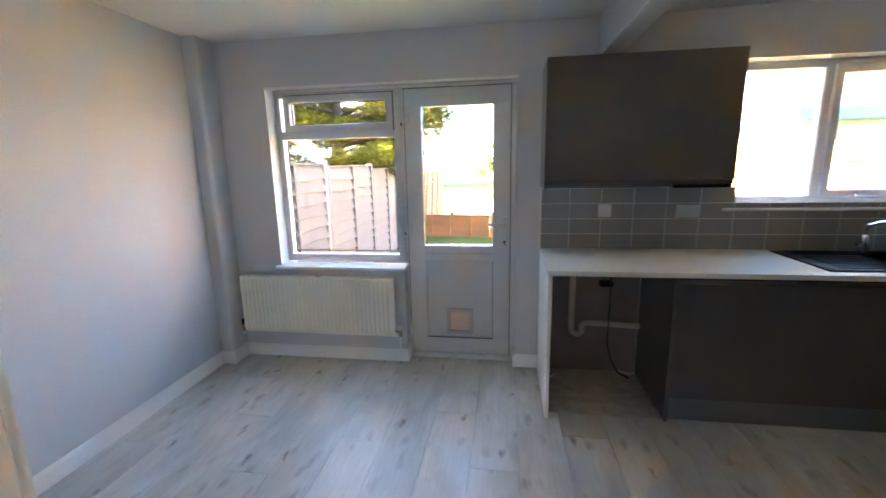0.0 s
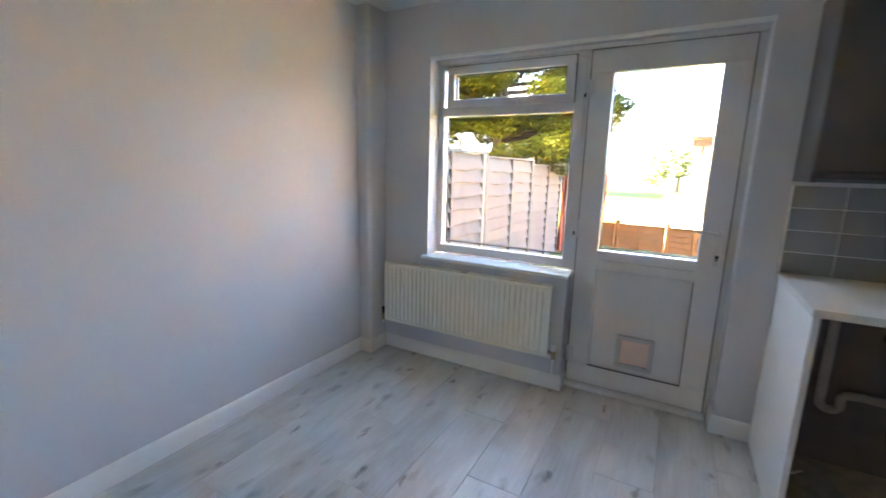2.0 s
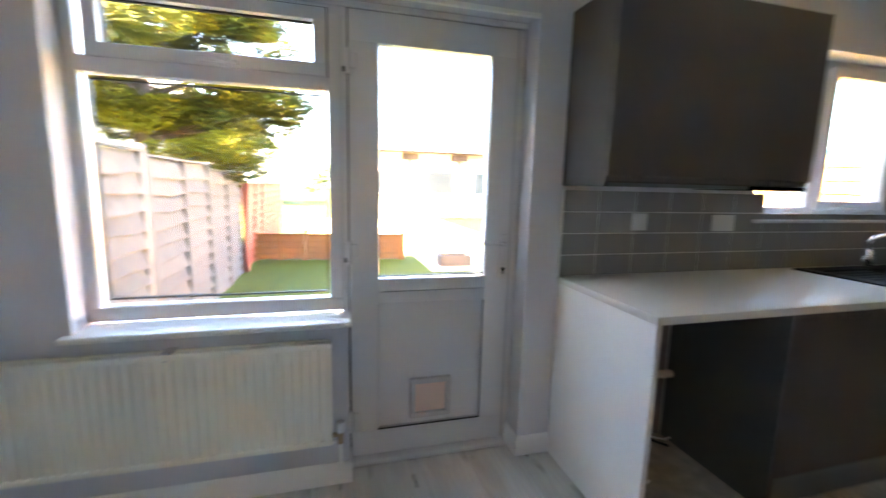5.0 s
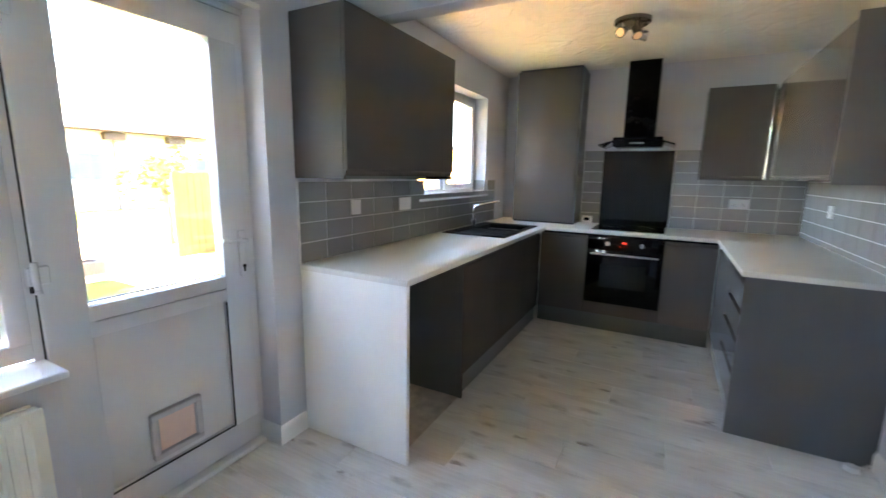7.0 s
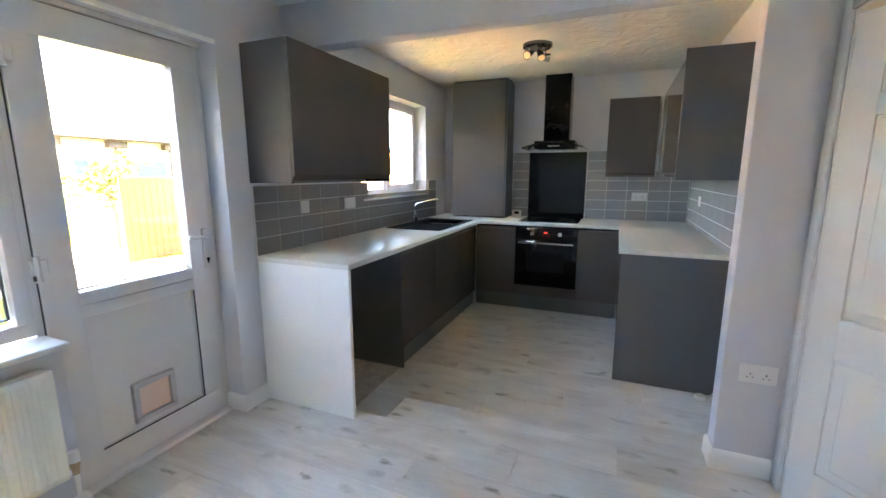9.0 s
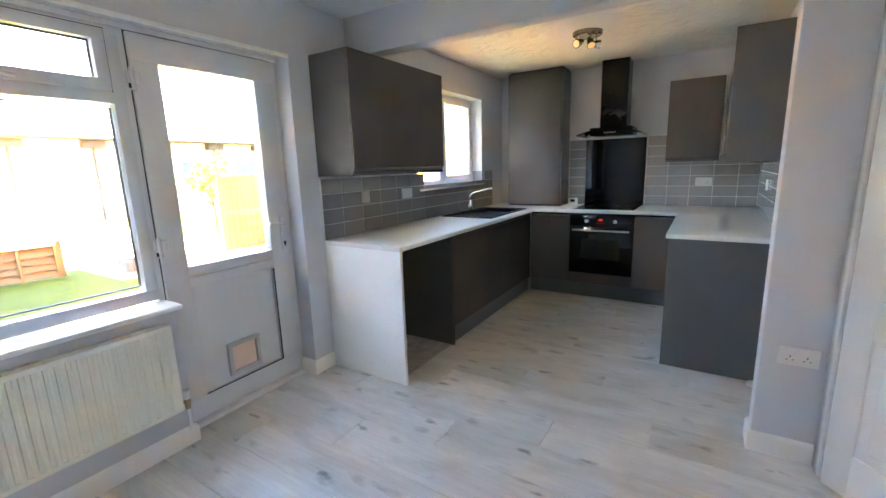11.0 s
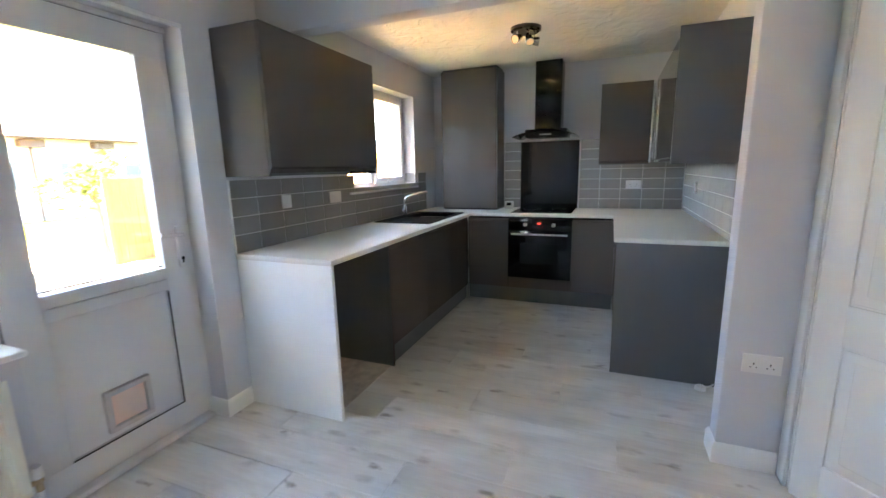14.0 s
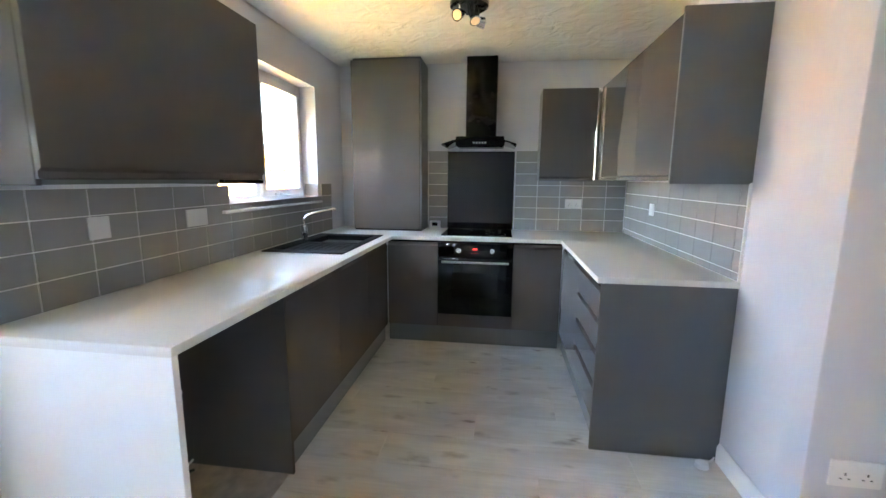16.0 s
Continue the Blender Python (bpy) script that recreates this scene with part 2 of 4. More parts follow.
GLASS = glass("window_glass")
SMOKED = glass("smoked_glass", (0.05, 0.05, 0.05))
# faint emission only tints the bulb faces; no spot lamps stand behind them
BULB = glow("faint_warm_bulb", (1.0, 0.72, 0.40), 0.0012)
LED_RED = glow("red_display", (1.0, 0.05, 0.03), 0.012)

# ---- building helpers ----
ORIGIN = {}


def thing(name, at, label, category, group="", kind=""):
    ob = new(name)
    ob.empty_display_size = 0.1
    ob.location = at
    ORIGIN[ob.name] = Vector(at)
    return tagged(ob, label, category, group, kind)


def part(name, bm, mat, parent=None, label="", smooth=True):
    """Links a bmesh, drawn in world places, as one mesh under its thing or part."""
    o = ORIGIN[parent.name] if parent else Vector((0, 0, 0))
    bmesh.ops.translate(bm, verts=bm.verts, vec=-o)
    me = bpy.data.meshes.new(name)
    bm.normal_update()
    bm.to_mesh(me)
    bm.free()
    me.materials.append(mat)
    if smooth:
        me.shade_smooth()
        me.set_sharp_from_angle(angle=radians(32))
    ob = new(name, me)
    if parent:
        ob.parent = parent
    ORIGIN[ob.name] = o
    return tagged(ob, label)


def box(bm, x0, x1, y0, y1, z0, z1, bevel=0.0, seg=1):
    r = bmesh.ops.create_cube(bm, size=1, matrix=Matrix.Translation(((x0 + x1) / 2, (y0 + y1) / 2, (z0 + z1) / 2)) @ Matrix.Diagonal((abs(x1 - x0), abs(y1 - y0), abs(z1 - z0), 1)))
    if bevel:
        edges = list({ed for v in r["verts"] for ed in v.link_edges})
        bmesh.ops.bevel(bm, geom=edges, offset=bevel, segments=seg, affect="EDGES", profile=0.5)
    return bm


def boxes(*rows, bevel=0.0, seg=1):
    bm = bmesh.new()
    for r in rows:
        box(bm, *r, bevel=bevel, seg=seg)
    return bm


def rod(bm, p, q, r, r2=None, n=16):
    p, q = Vector(p), Vector(q)
    d = q - p
    m = Matrix.Translation((p + q) / 2) @ d.to_track_quat("Z", "Y").to_matrix().to_4x4()
    bmesh.ops.create_cone(bm, cap_ends=True, segments=n, radius1=r, radius2=r if r2 is None else r2, depth=d.length, matrix=m)
    return bm


def tube(bm, points, r, n=12):
    """A bent round bar through points."""
    pts = [Vector(p) for p in points]
    rings = []
    for i, p in enumerate(pts):
        d = (pts[min(i + 1, len(pts) - 1)] - pts[max(i - 1, 0)]).normalized()
        q = d.to_track_quat("Z", "Y").to_matrix()
        rings.append([bm.verts.new(p + q @ Vector((r * math.cos(k * math.tau / n), r * math.sin(k * math.tau / n), 0))) for k in range(n)])
    for a0, b0 in zip(rings, rings[1:]):
        for k in range(n):
            bm.faces.new((a0[k], a0[(k + 1) % n], b0[(k + 1) % n], b0[k]))
    bm.faces.new(rings[0][::-1])
    bm.faces.new(rings[-1])
    return bm


def arc(c, r, a0, a1, u, v, n=6):
    """Points on an arc round c in the plane of u and v, degrees."""
    c, u, v = Vector(c), Vector(u), Vector(v)
    return [c + r * (math.cos(radians(a0 + (a1 - a0) * i / n)) * u + math.sin(radians(a0 + (a1 - a0) * i / n)) * v) for i in range(n + 1)]


def prism(outline, axis, lo, hi):
    """An outline of 2D points swept along an axis ('x': points are (y, z); 'y': (x, z); 'z': (x, y))."""
    bm = bmesh.new()
    place = {"x": lambda p, d: (d, p[0], p[1]), "y": lambda p, d: (p[0], d, p[1]), "z": lambda p, d: (p[0], p[1], d)}[axis]
    rows = [[bm.verts.new(place(p, d)) for p in outline] for d in (lo, hi)]
    n = len(outline)
    for k in range(n):
        bm.faces.new((rows[0][k], rows[0][(k + 1) % n], rows[1][(k + 1) % n], rows[1][k]))
    bm.faces.new(rows[0][::-1])
    bm.faces.new(rows[1])
    bmesh.ops.recalc_face_normals(bm, faces=bm.faces)
    return bm


def structure(name, bm, mat, label, category, smooth=True):
    ob = part(name, bm, mat, None, "", smooth)
    return tagged(ob, label, category, "", "structure")

# ---- the room's shell ----
XW, XE, YN, YS, YK, ZC = -2.235, 3.27, 3.11, 0.35, 0.44, 2.43   # west, east, north, dining south, kitchen south, ceiling
WX0, WX1, DX0, DX1 = -1.762, -0.765, -0.765, 0.07                  # window and garden door openings
KX0, KX1, KZ0, KZ1 = 1.41, 2.70, 1.19, 2.13                      # kitchen window opening
PX0, PX1, PY = 0.571, 0.69, 0.605                                  # pier
HX0, HX1 = -0.43, 0.475                                           # hall doorway

structure("wall_north", boxes(
    (XW - 0.2, WX0, YN, 3.37, -0.2, ZC + 0.1), (WX0, WX1, YN, 3.37, -0.2, 0.735), (WX0, DX1, YN, 3.37, 2.1, ZC + 0.1),
    (DX1, KX0, YN, 3.37, -0.2, ZC + 0.1), (KX0, KX1, YN, 3.37, -0.2, KZ0), (KX0, KX1, YN, 3.37, KZ1, ZC + 0.1),
    (KX1, XE + 0.2, YN, 3.37, -0.2, ZC + 0.1), (DX0, DX1, YN + 0.02, 3.37, -0.2, -0.002)), WALL, "pale lilac-grey painted wall with window and door openings", "wall")
structure("wall_west", boxes((XW - 0.2, XW, -0.05, YN, -0.2, ZC + 0.1)), WALL, "plain pale grey painted side wall", "wall")
structure("wall_east", boxes((XE, XE + 0.2, YK - 0.2, YN, -0.2, ZC + 0.1)), WALL, "pale painted wall behind the cooker", "wall")
structure("wall_south", boxes((XW, HX0 - 0.03, 0.25, YS, -0.2, ZC + 0.1), (HX1 + 0.03, PX0, 0.25, YS, -0.2, ZC + 0.1), (HX0 - 0.03, HX1 + 0.03, 0.25, YS, 2.03, ZC + 0.1)), WALL, "pale painted wall around the hall doorway", "wall")
structure("wall_south_kitchen", boxes((PX1, XE, YK - 0.2, YK, -0.2, ZC + 0.1)), WALL, "pale painted kitchen wall", "wall")
structure("pier", boxes((PX0, PX1, 0.2, PY, -0.2, ZC), bevel=0.006, seg=2), WALL, "painted wall pier carrying the ceiling beam", "pier")
structure("beam", boxes((PX0, PX1, PY, YN, 2.17, ZC), bevel=0.006, seg=2), WALL, "painted plaster beam across the opening", "beam")
structure("ceiling", boxes((XW, PX0, YS, YN, ZC, ZC + 0.1)), CEIL, "smooth white painted ceiling", "ceiling")
structure("ceiling_kitchen", boxes((PX1, XE, YK, YN, ZC + 0.002, ZC + 0.1)), ARTEX, "swirled textured white kitchen ceiling", "ceiling")

# boxed pipe in the corner, with a rounded edge
bx = [(XW, YN), (XW, 2.925), (-2.165, 2.925)] + [(-2.165 + 0.03 * math.sin(radians(k * 15)), 2.955 - 0.03 * math.cos(radians(k * 15))) for k in range(1, 7)] + [(-2.135, YN)]
structure("pipe_boxing", prism(bx, "z", 0, ZC), WALL, "rounded painted pipe boxing in the room corner", "pipe boxing")

# unseen storey and roof above, added; they set the house's shadow on the garden
structure("unseen_storey", boxes((-9.5, XE + 9.0, -3.2, 3.37, ZC + 0.25, 4.2)), RENDER_WALL, "unseen rendered upper storey added above the rooms", "wall", False)
structure("unseen_roof", prism([(-3.6, 4.2), (0.1, 5.6), (3.55, 4.2)], "x", -9.8, XE + 9.3), ROOF, "unseen pitched roof added above the house", "roof", False)

# hall behind the doorway
structure("hall_wall_west", boxes((-1.05, -0.95, -1.9, 0.25, -0.2, ZC + 0.1)), WALL, "painted hall wall", "wall")
structure("hall_wall_east", boxes((0.75, 0.85, -1.9, 0.25, -0.2, ZC + 0.1)), WALL, "painted hall wall", "wall")
structure("hall_wall_south", boxes((-1.05, 0.85, -2.0, -1.9, -0.2, ZC + 0.1)), WALL, "painted hall end wall", "wall")
structure("hall_ceiling", boxes((-0.95, 0.75, -1.9, 0.25, ZC, ZC + 0.1)), CEIL, "white hall ceiling", "ceiling")


def skirting(name, path, closed_ends=True, h=0.1, d=0.015):
    """A moulded skirting board along a floor path; the wall lies to the left of the walk."""
    prof = [(0, 0), (d, 0), (d, h - 0.022), (d - 0.004, h - 0.012), (d - 0.008, h - 0.004), (0.004, h), (0, h)]
    bm = bmesh.new()
    pts = [Vector((*p, 0)) for p in path]
    rows = []
    for i, p in enumerate(pts):
        ways = []
        if i > 0:
            ways.append((pts[i] - pts[i - 1]).normalized())
        if i < len(pts) - 1:
            ways.append((pts[i + 1] - pts[i]).normalized())
        outs = [Vector((w.y, -w.x, 0)) for w in ways]
        o = sum(outs, Vector()) / len(outs)
        o = o / max(o.length_squared, 0.3)
        rows.append([bm.verts.new(p + o * u + Vector((0, 0, v))) for u, v in prof])
    for r0, r1 in zip(rows, rows[1:]):
        for k in range(len(prof)):
            j = (k + 1) % len(prof)
            bm.faces.new((r0[k], r0[j], r1[j], r1[k]))
    bm.faces.new(rows[0])
    bm.faces.new(rows[-1][::-1])
    bmesh.ops.recalc_face_normals(bm, faces=bm.faces)
    return structure(name, bm, TRIM, "white painted moulded skirting board", "skirting board")


skirting("baseboard_west", [(XW, YS), (XW, 2.925), (-2.135, 2.925), (-2.135, 3.10)])
skirting("baseboard_north", [(-2.12, YN), (WX1, YN), (WX1, 3.24)])
skirting("baseboard_nib", [(DX1, 3.24), (DX1, YN), (0.237, YN)])
skirting("baseboard_pier", [(1.338, YK), (PX1, YK), (PX1, PY), (PX0, PY), (PX0, YS + 0.02)])
skirting("baseboard_south", [(HX0 - 0.1, YS), (XW, YS)])

# ---- garden window ----
FY0, FY1 = 3.235, 3.305


def sash(bm, x0, x1, z0, z1, w, y0, y1, bevel=0.006):
    """A mitred-looking frame of four bars."""
    box(bm, x0, x1, y0, y1, z1 - w, z1, bevel, 2)
    box(bm, x0, x1, y0, y1, z0, z0 + w, bevel, 2)
    box(bm, x0, x0 + w, y0, y1, z0 + w - 0.004, z1 - w + 0.004, bevel, 2)
    box(bm, x1 - w, x1, y0, y1, z0 + w - 0.004, z1 - w + 0.004, bevel, 2)
    return bm


def pane(name, x0, x1, y, z0, z1, parent):
    ob = part(name, boxes((x0, x1, y - 0.004, y + 0.004, z0, z1)), GLASS, parent, "clear glass pane", smooth=False)
    ob.visible_shadow = False
    return ob


def beads(bm, x0, x1, y, z0, z1, w=0.012):
    """Slim gasket and glazing bead round a pane."""
    return sash(bm, x0 - w, x1 + w, z0 - w, z1 + w, w + 0.003, y - 0.012, y + 0.012, 0.003)


win = thing("window_1", (-1.25, 3.27, 0.76), "white plastic window with a top-hung light and fixed pane", "window", kind="structure")
part("window_frame", sash(bmesh.new(), WX0 - 0.02, -0.775, 0.775, 2.098, 0.058, FY0, FY1), UPVC, win)
part("transom", boxes((WX0 + 0.03, -0.83, FY0 - 0.004, FY1 - 0.004, 1.735, 1.795), bevel=0.006, seg=2), UPVC, win)
top_light = part("top_light", sash(bmesh.new(), -1.69, -0.835, 1.788, 2.055, 0.052, FY0 - 0.018, FY1 - 0.01), UPVC, win)
part("bead", beads(bmesh.new(), -1.635, -0.887, 3.262, 1.842, 2.0), RUBBER, top_light)
pane("pane", -1.638, -0.884, 3.275, 1.839, 2.003, top_light)
part("gasket", sash(bmesh.new(), -1.695, -0.83, 1.783, 2.06, 0.007, FY0 - 0.003, FY0 + 0.003, 0), RUBBER, win, "thin dark rubber seal")
hb = boxes((-1.32, -1.20, FY0 - 0.03, FY0 - 0.017, 1.80, 1.822), bevel=0.004)
tube(hb, [(-1.26, FY0 - 0.03, 1.812), (-1.26, FY0 - 0.05, 1.812), (-1.24, FY0 - 0.056, 1.808), (-1.17, FY0 - 0.056, 1.798)], 0.008)
part("window_handle", hb, UPVC, top_light, "white lever window handle")
part("bead", beads(bmesh.new(), -1.695, -0.845, 3.262, 0.862, 1.715, 0.003), RUBBER, win)
pane("pane", -1.70, -0.84, 3.275, 0.857, 1.72, win)
part("window_sill", boxes((WX0 - 0.035, WX1 + 0.015, 3.07, 3.25, 0.742, 0.767), bevel=0.008, seg=3), TRIM, win, "white painted window board")
structure("head_trim", boxes((WX0 - 0.005, DX1 + 0.005, YN - 0.006, YN + 0.012, 2.082, 2.1035), bevel=0.003), TRIM, "white bead along the head of the opening", "trim")
structure("window_trim", boxes((WX0, DX1, FY0 - 0.016, FY0 + 0.02, 2.072, 2.099), bevel=0.004), UPVC, "white plastic trim strip above the frame", "trim")

# ---- garden door ----
gd = thing("door_1", (-0.36, 3.27, 0.0), "white plastic half-glazed garden door with a cat flap, closed", "door", kind="structure")
bm = boxes((-0.778, -0.744, FY0 + 0.004, FY1 + 0.02, 0.0, 2.098), (0.022, 0.072, FY0 + 0.004, FY1 + 0.02, 0.0, 2.098), (-0.75, 0.03, FY0 + 0.004, FY1 + 0.02, 2.06, 2.098), bevel=0.003)
part("door_frame", bm, UPVC, gd)
part("threshold", boxes((-0.765, 0.045, 3.19, FY1, -0.001, 0.028), bevel=0.008, seg=2), UPVC, gd, "white plastic threshold bar")
leaf1 = part("leaf", sash(sash(bmesh.new(), -0.748, 0.028, 0.035, 2.068, 0.128, FY0 - 0.012, FY1 - 0.02), -0.66, -0.04, 0.795, 0.912, 0.058, FY0 - 0.0115, FY1 - 0.021), UPVC, gd)
part("gasket", sash(bmesh.new(), -0.753, 0.033, 0.03, 2.073, 0.008, FY0 + 0.0005, FY0 + 0.008, 0), RUBBER, gd, "thin dark rubber seal")
part("bead", beads(bmesh.new(), -0.615, -0.082, 3.256, 0.922, 1.985, 0.003), RUBBER, leaf1)
pane("pane", -0.625, -0.07, 3.268, 0.912, 1.995, leaf1)
pb = boxes((-0.63, -0.07, 3.252, 3.275, 0.15, 0.81))
sash(pb, -0.628, -0.066, 0.145, 0.81, 0.016, 3.236, 3.256, 0.004)
part("door_panel", pb, UPVC, leaf1, "flat white lower panel")
part("gasket", boxes((-0.621, -0.099, 3.2226, 3.231, 0.162, 0.1658), (-0.1028, -0.099, 3.2226, 3.231, 0.1658, 0.79)), RUBBER, leaf1)
flap = part("cat_flap", sash(bmesh.new(), -0.463, -0.252, 0.192, 0.40, 0.028, 3.228, 3.262, 0.008), FLAP_RIM, leaf1, "pale grey plastic cat flap frame")
part("flap_door", boxes((-0.436, -0.279, 3.244, 3.25, 0.219, 0.373), bevel=0.003), FLAP, flap, "pinkish flap with the daylight through it put into its colour")
hd = boxes((-0.028, 0.006, 3.205, 3.226, 0.90, 1.12), bevel=0.008, seg=2)
tube(hd, [(-0.012, 3.21, 1.075), (-0.012, 3.175, 1.075), (-0.03, 3.165, 1.076), (-0.07, 3.164, 1.084), (-0.10, 3.165, 1.08), (-0.135, 3.168, 1.088)], 0.009)
part("door_handle", hd, UPVC, leaf1, "white lever handle on a long plate")
kb = bmesh.new()
rod(kb, (-0.012, 3.204, 0.95), (-0.012, 3.2, 0.95), 0.009)
box(kb, -0.016, -0.008, 3.2, 3.204, 0.925, 0.95)
part("keyhole", kb, BLACK, leaf1, "dark keyhole")
for z in (1.86, 1.05, 0.235):
    h = bmesh.new()
    rod(h, (-0.752, 3.212, z - 0.045), (-0.752, 3.212, z + 0.045), 0.010)
    rod(h, (-0.752, 3.212, z - 0.058), (-0.752, 3.212, z - 0.046), 0.012)
    box(h, -0.772, -0.752, 3.214, 3.228, z - 0.03, z + 0.03, 0.003)
    box(h, -0.752, -0.715, 3.212, 3.224, z - 0.03, z + 0.03, 0.003)
    hinge = part("hinge", h, UPVC, gd)
    part("pin_cap", rod(bmesh.new(), (-0.768, 3.205, z - 0.05), (-0.768, 3.205, z - 0.03), 0.0055), RUBBER, hinge, "dark pin cap")

# ---- kitchen window ----
kw = thing("window_2", (2.03, 3.27, KZ0), "white plastic kitchen window in a deep tiled reveal", "window", kind="structure")
part("window_frame", sash(bmesh.new(), KX0 - 0.02, KX1 + 0.02, KZ0 + 0.02, KZ1 + 0.01, 0.06, FY0 + 0.01, FY1 + 0.01), UPVC, kw)
part("mullion", boxes((2.0, 2.06, FY0 + 0.012, FY1 + 0.008, KZ0 + 0.07, KZ1 - 0.04), bevel=0.006), UPVC, kw)
ks = part("opening_sash", sash(bmesh.new(), 2.05, 2.665, KZ0 + 0.065, KZ1 - 0.035, 0.055, FY0 - 0.008, FY1), UPVC, kw)
pane("pane", 2.10, 2.615, 3.275, KZ0 + 0.115, KZ1 - 0.085, ks)
pane("pane", 1.44, 2.01, 3.28, KZ0 + 0.07, KZ1 - 0.04, kw)
kh = boxes((2.20, 2.30, FY0 - 0.022, FY0 - 0.007, 1.262, 1.282), bevel=0.004)
tube(kh, [(2.25, FY0 - 0.02, 1.272), (2.25, FY0 - 0.042, 1.272), (2.27, FY0 - 0.048, 1.272), (2.36, FY0 - 0.05, 1.268)], 0.008)
part("window_handle", kh, UPVC, ks)
part("window_sill", boxes((KX0 - 0.0, KX1 + 0.0, 3.075, 3.26, KZ0 - 0.003, KZ0 + 0.016), bevel=0.005, seg=2), UPVC, kw, "white tiled window board")

# ---- hall door ----
dc = thing("door_casing", (0.03, 0.3, 0), "white gloss painted hall door casing and architrave", "door frame", kind="structure")
part("jamb", boxes((HX0 - 0.03, HX0, 0.245, 0.352, 0, 2.03), (HX1, HX1 + 0.03, 0.245, 0.352, 0, 2.03), (HX0 - 0.03, HX1 + 0.03, 0.245, 0.352, 2.0, 2.03), bevel=0.003), GLOSS_WHITE, dc)
for x0, x1 in ((HX0 - 0.078, HX0 - 0.008), (HX1 + 0.008, HX1 + 0.083)):
    part("architrave", boxes((x0, x1, YS + 0.001, YS + 0.018, 0, 2.075), bevel=0.006, seg=2), GLOSS_WHITE, dc)
part("architrave", boxes((HX0 - 0.006, HX1 + 0.006, YS + 0.001, YS + 0.0175, 2.008, 2.075), bevel=0.006, seg=2), GLOSS_WHITE, dc)

DOOR_OPEN = -42.0    # degrees from shut; it stands open towards the hall
LW, LH, LT = 0.762, 1.985, 0.036
hdoor = thing("hall_door", (0, 0, 0), "white gloss six-panel hall door standing open towards the hall", "door")
PAN = [(z0, z1, x0, x1) for z0, z1 in ((0.20, 0.70), (0.86, 1.62), (1.70, 1.88)) for x0, x1 in ((0.10, 0.345), (0.43, 0.675))]
core = boxes((0, LW, -LT / 2 + 0.008, LT / 2 - 0.008, 0.006, LH))
for x0, x1 in ((0, 0.10), (0.345, 0.43), (0.675, LW)):
    box(core, x0, x1, -LT / 2, LT / 2, 0.006, LH, 0.004, 2)
zs = [0.006, 0.20, 0.70, 0.86, 1.62, 1.70, 1.88, LH]
for z0, z1 in ((zs[0], zs[1]), (zs[2], zs[3]), (zs[4], zs[5]), (zs[6], zs[7])):
    for x0, x1 in ((0.094, 0.351), (0.424, 0.681)):
        box(core, x0, x1, -LT / 2 + 0.0004, LT / 2 - 0.0004, z0, z1, 0.004, 2)
leaf2 = part("leaf", core, GLOSS_WHITE, hdoor)
for z0, z1, x0, x1 in PAN:
    b = boxes((x0 + 0.008, x1 - 0.008, -LT / 2 + 0.003, LT / 2 - 0.003, z0 + 0.008, z1 - 0.008), bevel=0.006, seg=2)
    box(b, x0 + 0.04, x1 - 0.04, -LT / 2 - 0.001, LT / 2 + 0.001, z0 + 0.04, z1 - 0.04, 0.012, 3)
    part("panel", b, GLOSS_WHITE, leaf2)
for s in (-1, 1):
    y = s * LT / 2
    plate = part("handle_plate", boxes((LW - 0.085, LW - 0.035, y, y + s * 0.009, 0.93, 1.085), bevel=0.004, seg=2), CHROME, leaf2, "polished chrome handle plate")
    lever = rod(bmesh.new(), (LW - 0.06, y, 1.03), (LW - 0.06, y + s * 0.045, 1.03), 0.010)
    box(lever, LW - 0.175, LW - 0.048, y + s * 0.038, y + s * 0.050, 1.018, 1.042, 0.004, 2)
    part("lever", lever, CHROME, plate, "chrome lever")
part("latch_plate", boxes((LW, LW + 0.002, -0.012, 0.012, 0.93, 1.10)), STEEL, leaf2)
for z in (0.268, 1.863):
    hb = rod(bmesh.new(), (-0.002, LT / 2 + 0.004, z - 0.045), (-0.002, LT / 2 + 0.004, z + 0.045), 0.006)
    box(hb, -0.002, 0.03, LT / 2 - 0.002, LT / 2 + 0.002, z - 0.045, z + 0.045)
    part("hinge", hb, STEEL, hdoor, "steel butt hinge")
hdoor.matrix_world = pose(HX1 - 0.022, YS - 0.004, 0, 0, 0, 180 - DOOR_OPEN)

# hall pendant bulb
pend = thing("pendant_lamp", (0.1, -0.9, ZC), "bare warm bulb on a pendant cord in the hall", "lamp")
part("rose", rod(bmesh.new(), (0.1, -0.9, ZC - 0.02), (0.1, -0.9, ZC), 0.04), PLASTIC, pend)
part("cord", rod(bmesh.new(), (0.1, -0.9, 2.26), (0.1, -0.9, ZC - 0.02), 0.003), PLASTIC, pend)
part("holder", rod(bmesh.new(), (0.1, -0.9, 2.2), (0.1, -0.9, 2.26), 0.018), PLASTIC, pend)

# ---- radiator ----
rad = thing("radiator", (-1.465, 3.05, 0.2), "cream enamelled ribbed panel radiator below the window", "radiator")
RX0, RX1, RZ0, RZ1, RY = -2.09, -0.835, 0.232, 0.692, 3.035
n = 34
step = (RX1 - RX0 - 0.05) / n
out = [(RX0, RY + 0.012), (RX0, RY), (RX0 + 0.022, RY)]
for k in range(n):
    x = RX0 + 0.025 + k * step
    out += [(x + step * 0.18, RY), (x + step * 0.32, RY + 0.007), (x + step * 0.68, RY + 0.007), (x + step * 0.82, RY)]
out += [(RX1 - 0.022, RY), (RX1, RY), (RX1, RY + 0.012)]
